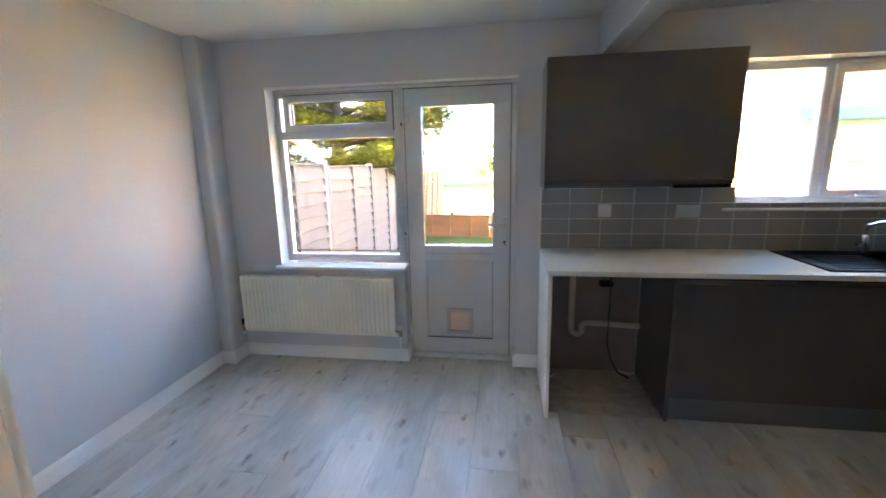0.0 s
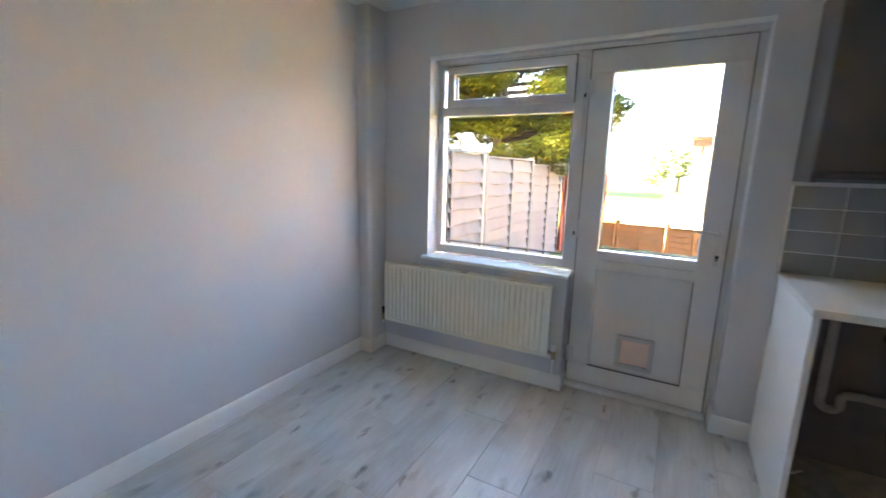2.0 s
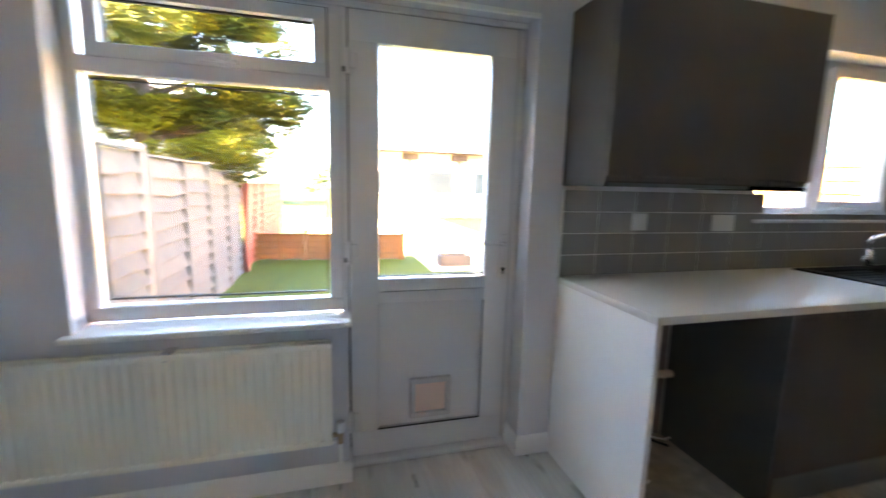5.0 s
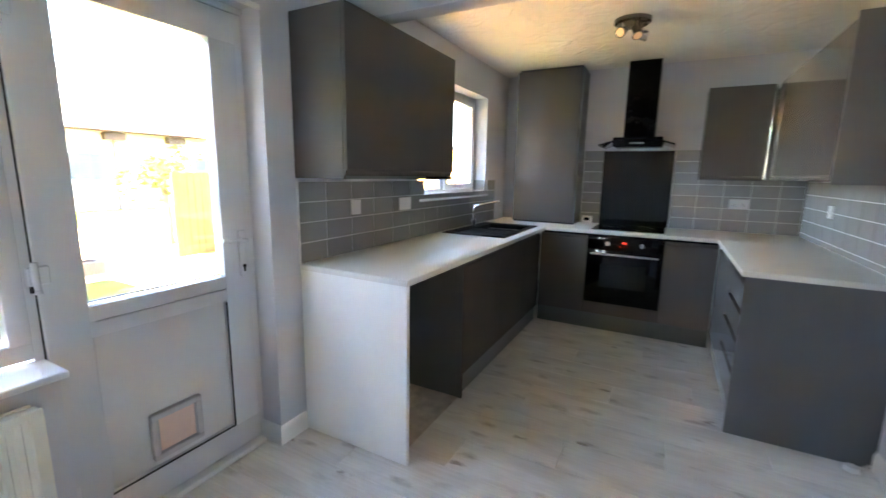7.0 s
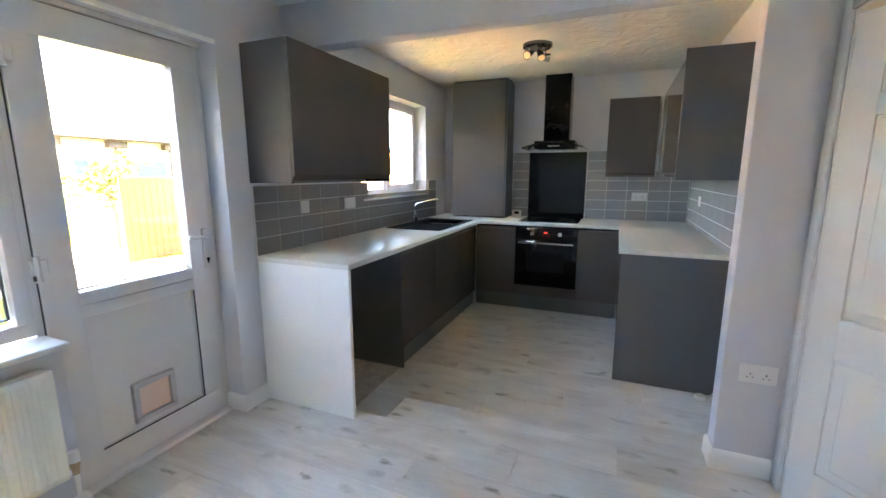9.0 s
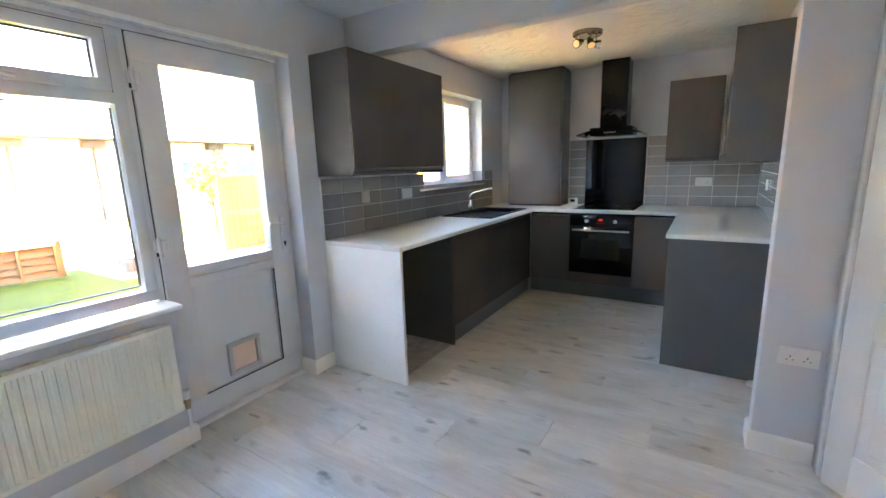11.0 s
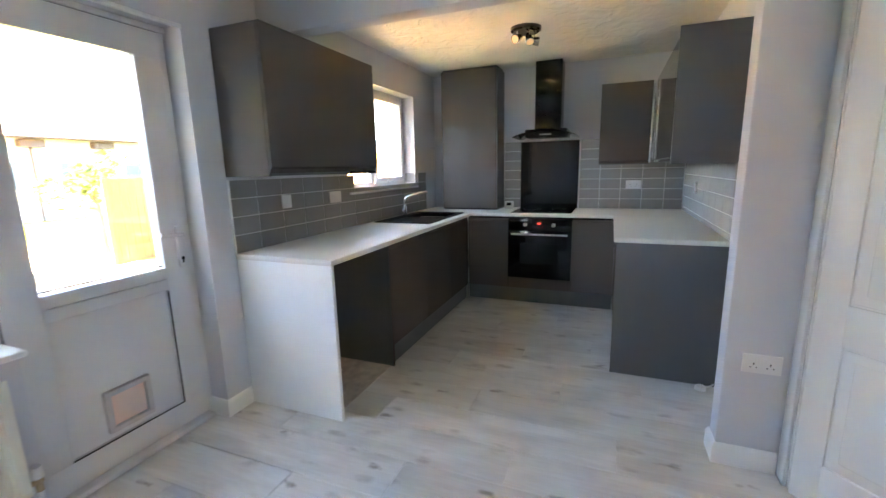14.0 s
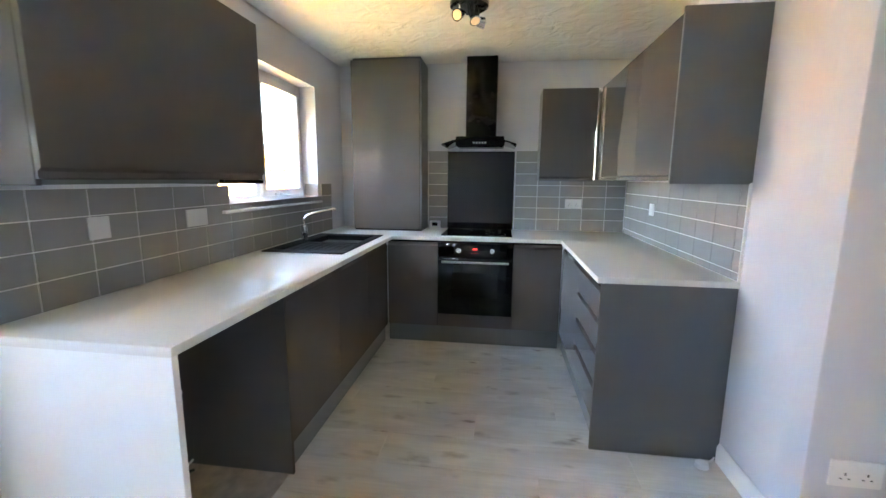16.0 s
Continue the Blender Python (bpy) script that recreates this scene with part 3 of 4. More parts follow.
part("front_panel", prism(out, "z", RZ0 + 0.022, RZ1 - 0.022), CREAM, rad)
part("edge", boxes((RX0, RX1, RY - 0.0008, RY + 0.013, RZ1 - 0.024, RZ1), (RX0, RX1, RY - 0.0008, RY + 0.013, RZ0, RZ0 + 0.024), bevel=0.004, seg=2), CREAM, rad)
part("back_panel", boxes((RX0 + 0.01, RX1 - 0.01, RY + 0.05, RY + 0.062, RZ0, RZ1), bevel=0.004), CREAM, rad)
part("fins", boxes(*[(RX0 + 0.05 + k * 0.05, RX0 + 0.053 + k * 0.05, RY + 0.013, RY + 0.05, RZ0 + 0.03, RZ1 - 0.03) for k in range(23)]), CREAM, rad)
part("top_bar", boxes((RX0 + 0.004, RX1 - 0.004, RY + 0.02, RY + 0.045, RZ1 - 0.012, RZ1 - 0.004), bevel=0.002), CREAM, rad)
part("bracket", boxes((-1.46, -1.42, RY + 0.004, 3.109, RZ1 - 0.03, RZ1 + 0.006), bevel=0.003), STEEL, rad, "steel wall bracket clip")
for x in (RX0, RX1):
    s = -1 if x == RX0 else 1
    v = rod(bmesh.new(), (x - s * 0.005, RY + 0.03, RZ0 + 0.03), (x + s * 0.045, RY + 0.03, RZ0 + 0.03), 0.011)
    rod(v, (x + s * 0.032, RY + 0.03, RZ0 - 0.01), (x + s * 0.032, RY + 0.03, RZ0 + 0.045), 0.013)
    valve = part("valve", v, COPPER, rad, "tarnished brass valve")
    if s > 0:
        cap = rod(bmesh.new(), (x + 0.032, RY + 0.03, RZ0 + 0.045), (x + 0.032, RY + 0.03, RZ0 + 0.09), 0.019, 0.016)
        part("cap", cap, PLASTIC, valve, "white plastic valve cap")
        tail = rod(bmesh.new(), (x + 0.032, RY + 0.03, 0.105), (x + 0.032, RY + 0.03, RZ0 - 0.01), 0.008)
    else:
        part("cap", rod(bmesh.new(), (x - 0.032, RY + 0.03, RZ0 + 0.045), (x - 0.032, RY + 0.03, RZ0 + 0.09), 0.012), BLACK, valve, "black valve stem")
        tail = rod(bmesh.new(), (x - 0.032, RY + 0.03, RZ0 - 0.035), (x - 0.032, RY + 0.03, RZ0 - 0.01), 0.008)
    part("pipe", tail, TRIM, rad, "white painted tail pipe")
part("pipe", rod(bmesh.new(), (RX0 - 0.03, 3.095, 0.215), (RX1 + 0.03, 3.095, 0.215), 0.008), TRIM, rad, "white painted feed pipe")

# ---- kitchen units ----
WT, TH = 0.925, 0.03       # worktop top and thickness
UB = WT - TH               # unit top
LY, RYF, EX = 2.497, 1.062, 2.66   # fronts of the north, south and east runs


def jpull_front(x0, x1, z0, z1, y, facing, t=0.02):
    """A handleless door front in the xz plane at y; its top edge is scooped for the fingers. facing: +1 looks towards +y."""
    s = facing
    prof = [(y, z0 + 0.002), (y, z1 - 0.028), (y - s * 0.012, z1 - 0.018), (y - s * 0.013, z1 - 0.004), (y - s * 0.009, z1), (y - s * t, z1), (y - s * t, z0), (y - s * 0.002, z0)]
    return prism(prof, "x", x0 + 0.0015, x1 - 0.0015)


def jpull_front_x(y0, y1, z0, z1, x, t=0.02):
    prof = [(x, z0 + 0.002), (x, z1 - 0.028), (x + 0.012, z1 - 0.018), (x + 0.013, z1 - 0.004), (x + 0.009, z1), (x + t, z1), (x + t, z0), (x + 0.002, z0)]
    return prism(prof, "y", y0 + 0.0015, y1 - 0.0015)


def north_unit(x0, x1, doors, label):
    u = thing("base_unit", ((x0 + x1) / 2, 2.8, 0), label, "kitchen unit", "base units under the worktop")
    part("body", boxes((x0, x1, LY + 0.022, 3.09, 0.15, UB - 0.001)), CARCASS, u)
    for d0, d1 in doors:
        part("door", jpull_front(d0, d1, 0.155, UB - 0.022, LY, -1), GREY_GLOSS, u)
    part("grip_channel", boxes((x0, x1, LY + 0.013, LY + 0.0225, UB - 0.045, UB - 0.001)), BLACK, u, "black recessed grip channel")
    part("plinth", boxes((x0, x1, LY + 0.03, LY + 0.045, 0.0, 0.15)), GREY_PANEL, u)
    return u


panel_u = thing("base_end_panel", (0.945, 2.8, 0), "dark grey full-height panel beside the appliance gap", "end panel")
part("panel", boxes((0.935, 0.953, LY + 0.0015, 3.09, 0.0, UB - 0.001), bevel=0.001), GREY_PANEL, panel_u)
part("edge_strip", boxes((0.9348, 0.9532, LY, LY + 0.0015, 0.0, UB - 0.001)), GREY_GLOSS, panel_u)
north_unit(0.953, 1.553, [(0.953, 1.553)], "dark grey gloss handleless base unit")
north_unit(1.553, EX, [(1.553, 2.10), (2.10, EX - 0.02)], "dark grey gloss handleless sink base unit")

wp = thing("white_end_panel", (0.24, 2.8, 0), "white slab end panel supporting the worktop", "end panel")
part("panel", boxes((0.239, 0.261, 2.4535, 3.105, 0.0, UB), bevel=0.001), WHITE_PANEL, wp)
part("edge_strip", boxes((0.2388, 0.2612, 2.452, 2.4535, 0.0, UB)), PLASTIC, wp)


def east_unit(y0, y1, door, label):
    u = thing("base_unit", (2.95, (y0 + y1) / 2, 0), label, "kitchen unit", "base units under the worktop")
    part("body", boxes((EX + 0.022, XE - 0.01, y0, y1, 0.15, UB - 0.001)), CARCASS, u)
    if door:
        part("door", jpull_front_x(y0, y1, 0.155, UB - 0.022, EX), GREY_GLOSS, u)
    part("grip_channel", boxes((EX + 0.0205, EX + 0.0225, y0, y1, UB - 0.04, UB - 0.001)), BLACK, u, "black recessed grip channel")
    part("plinth", boxes((EX + 0.03, EX + 0.045, y0, y1, 0.0, 0.15)), GREY_PANEL, u)
    return u


east_unit(2.07, LY, True, "dark grey gloss handleless corner base unit")
east_unit(RYF, 1.445, True, "dark grey gloss handleless narrow base unit")
ou = east_unit(1.445, 2.07, False, "dark grey oven housing unit below the worktop")
part("filler", boxes((EX, EX + 0.02, 1.447, 2.068, 0.155, 0.262), bevel=0.002), GREY_GLOSS, ou)

su = thing("drawer_unit", (1.6, 0.75, 0), "dark grey gloss four-drawer base unit", "kitchen unit", "base units under the worktop")
part("body", boxes((1.362, 1.96, YK + 0.01, RYF - 0.022, 0.15, UB - 0.001)), CARCASS, su)
zz = [0.155, 0.36, 0.545, 0.715, UB - 0.012]
for z0, z1 in zip(zz, zz[1:]):
    part("drawer_front", jpull_front(1.362, 1.96, z0, z1 - 0.012, RYF, 1), GREY_GLOSS, su)
    part("grip_channel", boxes((1.364, 1.958, RYF - 0.0215, RYF - 0.013, z1 - 0.03, z1 + 0.001)), BLACK, su, "black recessed grip channel")
part("plinth", boxes((1.362, 1.96, RYF - 0.045, RYF - 0.03, 0, 0.15)), GREY_PANEL, su)
su2 = thing("base_unit", (2.3, 0.75, 0), "dark grey gloss corner base unit", "kitchen unit", "base units under the worktop")
part("body", boxes((1.96, EX + 0.02, YK + 0.01, RYF - 0.022, 0.15, UB - 0.001)), CARCASS, su2)
part("door", jpull_front(1.96, EX - 0.02, 0.155, UB - 0.022, RYF, 1), GREY_GLOSS, su2)
part("plinth", boxes((1.96, EX + 0.03, RYF - 0.045, RYF - 0.03, 0, 0.15)), GREY_PANEL, su2)
pe = thing("peninsula_end_panel", (1.35, 0.75, 0), "smooth dark grey end panel of the drawer run", "end panel")
part("panel", boxes((1.342, 1.36, YK + 0.002, RYF + 0.0025, 0.0, UB - 0.001), bevel=0.001), GREY_PANEL, pe)
part("edge_strip", boxes((1.3418, 1.3602, RYF + 0.0025, RYF + 0.004, 0.0, UB - 0.001)), GREY_GLOSS, pe)

wt = thing("worktop", (1.6, 2.0, UB), "glossy off-white U-shaped stone-effect worktop", "worktop")
SX0, SX1, SY0, SY1 = 1.74, 2.56, 2.56, 3.02   # sink cut-out


def grid_slab(xs, ys, keep, z0, z1):
    """One welded slab on a grid of cells: keep(x, y) says whether a cell is solid."""
    bm = bmesh.new()
    vs = {(i, j, z): bm.verts.new((xs[i], ys[j], z)) for i in range(len(xs)) for j in range(len(ys)) for z in (z0, z1)}
    solid = lambda i, j: 0 <= i < len(xs) - 1 and 0 <= j < len(ys) - 1 and keep((xs[i] + xs[i + 1]) / 2, (ys[j] + ys[j + 1]) / 2)
    for i in range(len(xs) - 1):
        for j in range(len(ys) - 1):
            if not solid(i, j):
                continue
            q = [(i, j), (i + 1, j), (i + 1, j + 1), (i, j + 1)]
            bm.faces.new([vs[(*p, z1)] for p in q])
            bm.faces.new([vs[(*p, z0)] for p in q[::-1]])
            for (a1, b1), nb in zip(zip(q, q[1:] + q[:1]), ((i, j - 1), (i + 1, j), (i, j + 1), (i - 1, j))):
                if not solid(*nb):
                    bm.faces.new([vs[(*a1, z0)], vs[(*b1, z0)], vs[(*b1, z1)], vs[(*a1, z1)]])
    bmesh.ops.delete(bm, geom=[v for v in bm.verts if not v.link_faces], context="VERTS")
    sharp = [ed for ed in bm.edges if len(ed.link_faces) == 2 and ed.calc_face_angle() > 1]
    bmesh.ops.bevel(bm, geom=sharp, offset=0.002, segments=2, affect="EDGES", profile=0.5)
    return bm


def on_worktop(x, y):
    if SX0 < x < SX1 and SY0 < y < SY1:
        return False
    return y > 2.448 or x > EX - 0.03 or (y < RYF + 0.02 and x > 1.334)


part("slab", grid_slab([0.235, 1.334, SX0, SX1, EX - 0.03, XE - 0.002], [YK + 0.002, RYF + 0.02, 2.448, SY0, SY1, 3.105], on_worktop, UB, WT), QUARTZ, wt)

# ---- sink and tap ----
sk = thing("sink", (2.15, 2.79, WT), "black granite inset sink with a ribbed drainer", "sink")
rim = bmesh.new()
BX0, BX1 = 2.14, 2.5
box(rim, 1.70, 1.78, 2.52, 3.06, WT, WT + 0.009, 0.004, 2)
box(rim, 2.52, 2.60, 2.52, 3.06, WT, WT + 0.009, 0.004, 2)
box(rim, 1.77, 2.53, 2.52, 2.575, WT, WT + 0.0088, 0.004, 2)
box(rim, 1.77, 2.53, 2.965, 3.06, WT, WT + 0.0088, 0.004, 2)
box(rim, 1.77, BX0, 2.57, 2.97, WT - 0.012, WT + 0.002)
part("rim", rim, SINK, sk)
part("bowl", boxes((BX0, BX0 + 0.012, 2.565, 2.97, WT - 0.19, WT + 0.006), (2.51, 2.522, 2.565, 2.97, WT - 0.19, WT + 0.006), (BX0, 2.52, 2.565, 2.577, WT - 0.19, WT + 0.006), (BX0, 2.52, 2.958, 2.97, WT - 0.19, WT + 0.006), (BX0, 2.52, 2.565, 2.97, WT - 0.2, WT - 0.188)), SINK, sk)
part("drainer_rib", boxes(*[(1.80, 2.10, y, y + 0.012, WT + 0.001, WT + 0.006) for y in (2.60, 2.65, 2.70, 2.75, 2.80, 2.85, 2.90)], bevel=0.002), SINK, sk)
part("waste", rod(bmesh.new(), (2.33, 2.76, WT - 0.188), (2.33, 2.76, WT - 0.184), 0.04), STEEL, sk)

tap = thing("tap", (2.2, 3.0, WT), "chrome swan-neck mixer tap with a long spout", "tap")
TX, TY = 2.20, 3.005
tb = rod(bmesh.new(), (TX, TY, WT + 0.008), (TX, TY, WT + 0.02), 0.027)
rod(tb, (TX, TY, WT + 0.02), (TX, TY, WT + 0.11), 0.02)
rod(tb, (TX, TY, WT + 0.11), (TX, TY, WT + 0.12), 0.022, 0.014)
part("body", tb, CHROME, tap)
part("spout", tube(bmesh.new(), [(TX, TY, WT + 0.10), (TX, TY, WT + 0.165), (TX + 0.008, TY - 0.012, WT + 0.185), (TX + 0.03, TY - 0.04, WT + 0.20), (TX + 0.09, TY - 0.12, WT + 0.222), (TX + 0.13, TY - 0.18, WT + 0.238), (TX + 0.137, TY - 0.19, WT + 0.225)], 0.0105), CHROME, tap)
lv = rod(bmesh.new(), (TX - 0.015, TY, WT + 0.06), (TX - 0.055, TY - 0.01, WT + 0.064), 0.009)
rod(lv, (TX - 0.055, TY - 0.01, WT + 0.05), (TX - 0.055, TY - 0.01, WT + 0.08), 0.013)
part("lever", lv, CHROME, tap)

# ---- oven, hob, splashback, hood ----
ov = thing("oven", (EX, 1.757, 0.265), "black built-in single oven with steel bar handle", "oven")
OX = EX - 0.004
OY0, OY1 = 1.45, 2.065
part("body", boxes((OX + 0.03, XE - 0.1, OY0 + 0.01, OY1 - 0.01, 0.27, 0.868)), BLACK, ov)
dr = part("oven_door", boxes((OX - 0.012, OX + 0.028, OY0, OY1, 0.268, 0.752), bevel=0.004, seg=2), BLACK_GLASS, ov)
part("window_band", boxes((OX - 0.0135, OX - 0.0115, OY0 + 0.12, OY1 - 0.12, 0.42, 0.63)), SMOKED, dr)
hb = rod(bmesh.new(), (OX - 0.045, OY0 + 0.035, 0.722), (OX - 0.045, OY1 - 0.035, 0.722), 0.0085)
for y in (OY0 + 0.06, OY1 - 0.06):
    rod(hb, (OX - 0.045, y, 0.722), (OX - 0.01, y, 0.722), 0.006)
part("handle", hb, STEEL, dr, "steel bar handle")
cp = part("control_panel", boxes((OX - 0.012, OX + 0.028, OY0, OY1, 0.757, 0.874), bevel=0.003, seg=2), BLACK_GLASS, ov)
for y in (OY0 + 0.17, OY1 - 0.17):
    kn = rod(bmesh.new(), (OX - 0.036, y, 0.815), (OX - 0.012, y, 0.815), 0.0165, 0.019, 20)
    part("knob", kn, STEEL, cp, "steel control knob")
part("display", boxes((OX - 0.0135, OX - 0.0118, 1.742, 1.778, 0.822, 0.834)), LED_RED, cp, "red digit display")
for k in range(3):
    part("button", rod(bmesh.new(), (OX - 0.0135, 1.73 + 0.028 * k, 0.795), (OX - 0.0115, 1.73 + 0.028 * k, 0.795), 0.0024), LED_RED, cp)

hob = thing("hob", (2.95, 1.757, WT), "black glass electric hob set on the worktop", "hob")
part("glass_top", boxes((2.72, 3.21, 1.46, 2.055, WT, WT + 0.006), bevel=0.002), BLACK_GLASS, hob)
for x, y, r in ((2.84, 1.6, 0.09), (3.07, 1.62, 0.07), (2.84, 1.91, 0.07), (3.07, 1.9, 0.09)):
    ring = bmesh.new()
    bmesh.ops.create_circle(ring, cap_ends=False, segments=40, radius=r, matrix=Matrix.Translation((x, y, WT + 0.0064)))
    r2 = bmesh.ops.extrude_edge_only(ring, edges=ring.edges)
    for v in r2["geom"]:
        if isinstance(v, bmesh.types.BMVert):
            v.co.x, v.co.y = x + (v.co.x - x) * 0.98, y + (v.co.y - y) * 0.98
    part("zone_ring", ring, STEEL, hob, "", False)

sb = thing("splashback", (XE, 1.757, 1.2), "black glass splashback behind the hob", "splashback")
part("glass_sheet", boxes((XE - 0.018, XE - 0.01, 1.448, 2.066, WT + 0.001, 1.648), bevel=0.001), BLACK_GLASS, sb)

hood = thing("cooker_hood", (3.05, 1.757, 1.67), "black chimney cooker hood with a curved glass canopy", "cooker hood")
part("chimney", boxes((3.04, XE - 0.003, 1.622, 1.885, 1.75, ZC - 0.004), bevel=0.002), BLACK, hood)
part("motor_box", boxes((2.90, XE - 0.003, 1.55, 1.96, 1.672, 1.752), bevel=0.01, seg=2), BLACK, hood)
ys = [1.452 + 0.61 * k / 24 for k in range(25)]
crv = [(y, 1.735 - 0.055 * ((y - 1.757) / 0.305) ** 2) for y in ys]
part("canopy", prism(crv + [(y, z - 0.012) for y, z in reversed(crv)], "x", 2.78, XE - 0.004), BLACK_GLASS, hood, "curved black glass canopy")
fb = part("control_strip", boxes((2.885, 2.905, 1.66, 1.855, 1.683, 1.712), bevel=0.003), BLACK, hood)
part("hood_button", boxes(*[(2.881, 2.886, 1.70 + 0.024 * k, 1.714 + 0.024 * k, 1.69, 1.703) for k in range(5)]), STEEL, fb, "row of small steel buttons")


# ---- wall units ----
def wall_front(x0, x1, z0, z1, y, s, t=0.02):
    """A wall-unit door in the xz plane, scooped along its bottom edge."""
    prof = [(y, z1), (y, z0 + 0.03), (y - s * 0.012, z0 + 0.02), (y - s * 0.013, z0 + 0.004), (y - s * 0.009, z0), (y - s * t, z0), (y - s * t, z1)]
    return prism(prof, "x", x0 + 0.0015, x1 - 0.0015)


cl = thing("wall_unit", (0.76, 2.94, 1.36), "grey gloss handleless wall unit beside the garden door", "kitchen unit", "wall units")
part("body", boxes((0.236, 1.30, 2.798, 3.108, 1.378, 2.125), bevel=0.0015), GREY_GLOSS, cl)
part("side_panel", boxes((0.231, 0.249, 2.797, 3.109, 1.362, 2.127), bevel=0.0015), GREY_GLOSS, cl)
part("bottom_rail", boxes((0.249, 0.985, 2.80, 3.10, 1.364, 1.379)), GREY_PANEL, cl)
part("door", wall_front(0.231, 1.312, 1.38, 2.127, 2.775, -1), GREY_GLOSS, cl)
part("grip_rail", boxes((0.985, 1.30, 2.776, 3.10, 1.360, 1.379), bevel=0.002), BLACK, cl, "dark grip rail")

cr = thing("wall_unit", (1.75, 0.6, 1.38), "grey gloss handleless double wall unit over the drawers", "kitchen unit", "wall units")
part("side_panel", boxes((1.338, 1.356, YK + 0.002, 0.795, 1.378, 2.14), bevel=0.0015), GREY_PANEL, cr)
part("body", boxes((1.356, 2.66, YK + 0.002, 0.745, 1.395, 2.135)), CARCASS, cr)
part("door", wall_front(1.357, 1.975, 1.392, 2.138, 0.768, 1), GREY_GLOSS, cr)
part("door", wall_front(1.975, 2.66, 1.392, 2.138, 0.768, 1), GREY_GLOSS, cr)
cf = thing("wall_unit", (3.1, 1.0, 1.39), "grey gloss handleless corner wall unit", "kitchen unit", "wall units")
part("body", boxes((3.005, XE - 0.004, 0.78, 1.242, 1.40, 2.135)), GREY_PANEL, cf)
part("body", boxes((2.662, XE - 0.004, YK + 0.004, 0.745, 1.397, 2.134)), CARCASS, cf)
prof = [(2.983, 2.138), (2.983, 1.42), (2.995, 1.41), (2.996, 1.396), (2.992, 1.392), (3.003, 1.392), (3.003, 2.138)]
part("door", prism(prof, "y", 0.80, 1.243), GREY_GLOSS, cf)
part("door", wall_front(2.662, 2.98, 1.392, 2.138, 0.768, 1), GREY_GLOSS, cf)
# added chrome strip stands in for the light caught by the door's edge
part("edge_highlight", boxes((2.979, 2.983, 0.782, 0.797, 1.395, 2.136), bevel=0.001), CHROME, cf, "bright strip standing in for the highlight on the door edge")
part("light_rail", boxes((3.0, XE - 0.02, 0.79, 1.24, 1.384, 1.397)), GREY_PANEL, cf)

bo = thing("boiler_cupboard", (3.1, 2.56, WT), "tall grey gloss boiler cupboard standing on the worktop", "cupboard")
part("body", boxes((2.99, XE - 0.004, 2.27, 2.895, WT + 0.012, 2.385), bevel=0.0015), GREY_PANEL, bo)
part("side_panel", boxes((2.972, XE - 0.006, 2.262, 2.278, WT + 0.012, 2.40), bevel=0.0015), GREY_PANEL, bo)
part("door", boxes((2.965, 2.987, 2.28, 2.895, WT + 0.016, 2.402), bevel=0.004, seg=2), GREY_GLOSS, bo)
part("shadow_strip", boxes((3.0, XE - 0.01, 2.28, 2.885, 2.385, 2.425)), CARCASS, bo, "dark recessed top strip")
part("foot_rail", boxes((2.985, XE - 0.006, 2.27, 2.89, WT, WT + 0.0125)), BLACK, bo)

th = thing("thermostat", (3.13, 2.17, WT), "small white desk thermostat with grey screen on the worktop", "thermostat")
tb = boxes((3.10, 3.135, 2.115, 2.215, WT, WT + 0.085), bevel=0.006, seg=2)
bd = part("body", tb, PLASTIC, th)
part("screen", boxes((3.0985, 3.1005, 2.14, 2.19, WT + 0.04, WT + 0.07)), BLACK_GLASS, bd)


# ---- sockets and switches ----
def plate(kind, at, w, h, normal, label, holes=0):
    """A faceplate built flat on the xz plane, then turned to the wall's normal (degrees)."""
    t = thing(kind, (0, 0, 0), label, "socket" if kind == "socket" else "switch", "electrical plates")
    p = part("faceplate", boxes((-w / 2, w / 2, -0.009, 0, -h / 2, h / 2), bevel=0.003, seg=2), PLASTIC, t)
    for k in range(holes):
        cx = (k - (holes - 1) / 2) * 0.062
        hh = boxes((cx - 0.002, cx + 0.002, -0.0098, -0.0088, -0.004, 0.005), (cx - 0.0145, cx - 0.008, -0.0098, -0.0088, -0.017, -0.0135), (cx + 0.008, cx + 0.0145, -0.0098, -0.0088, -0.017, -0.0135))
        part("pin_holes", hh, BLACK, p)
        part("rocker", boxes((cx * 0.42 - 0.006, cx * 0.42 + 0.006, -0.0115, -0.0085, 0.008, 0.026), bevel=0.001), PLASTIC, p)
    if not holes:
        part("rocker", boxes((-0.008, 0.008, -0.0115, -0.0085, -0.012, 0.012), bevel=0.001), PLASTIC, p)
    t.matrix_world = pose(*at, 0, 0, normal)
    return t


plate("socket", (0.665, 3.0925, 1.193), 0.086, 0.086, 0, "white single fused spur plate on the grey tiles")
plate("socket", (1.195, 3.0925, 1.187), 0.146, 0.086, 0, "white double socket plate on the grey tiles")
plate("socket", (XE - 0.0175, 0.905, 1.178), 0.146, 0.086, -90, "white double socket plate on the rear tiles", 2)
plate("socket", (2.53, YK + 0.0175, 1.182), 0.086, 0.086, 180, "white single switch plate on the grey tiles")
plate("socket", (PX0 - 0.0005, 0.466, 0.512), 0.146, 0.086, -90, "white double socket low on the pier", 2)

# junction box on the floor with its flex
jb = thing("junction_box", (1.29, 0.47, 0), "round white junction box on the floor beside the panel", "junction box")
part("box", rod(bmesh.new(), (1.285, 0.54, 0.0), (1.285, 0.54, 0.022), 0.032, 0.028, 24), PLASTIC, jb)
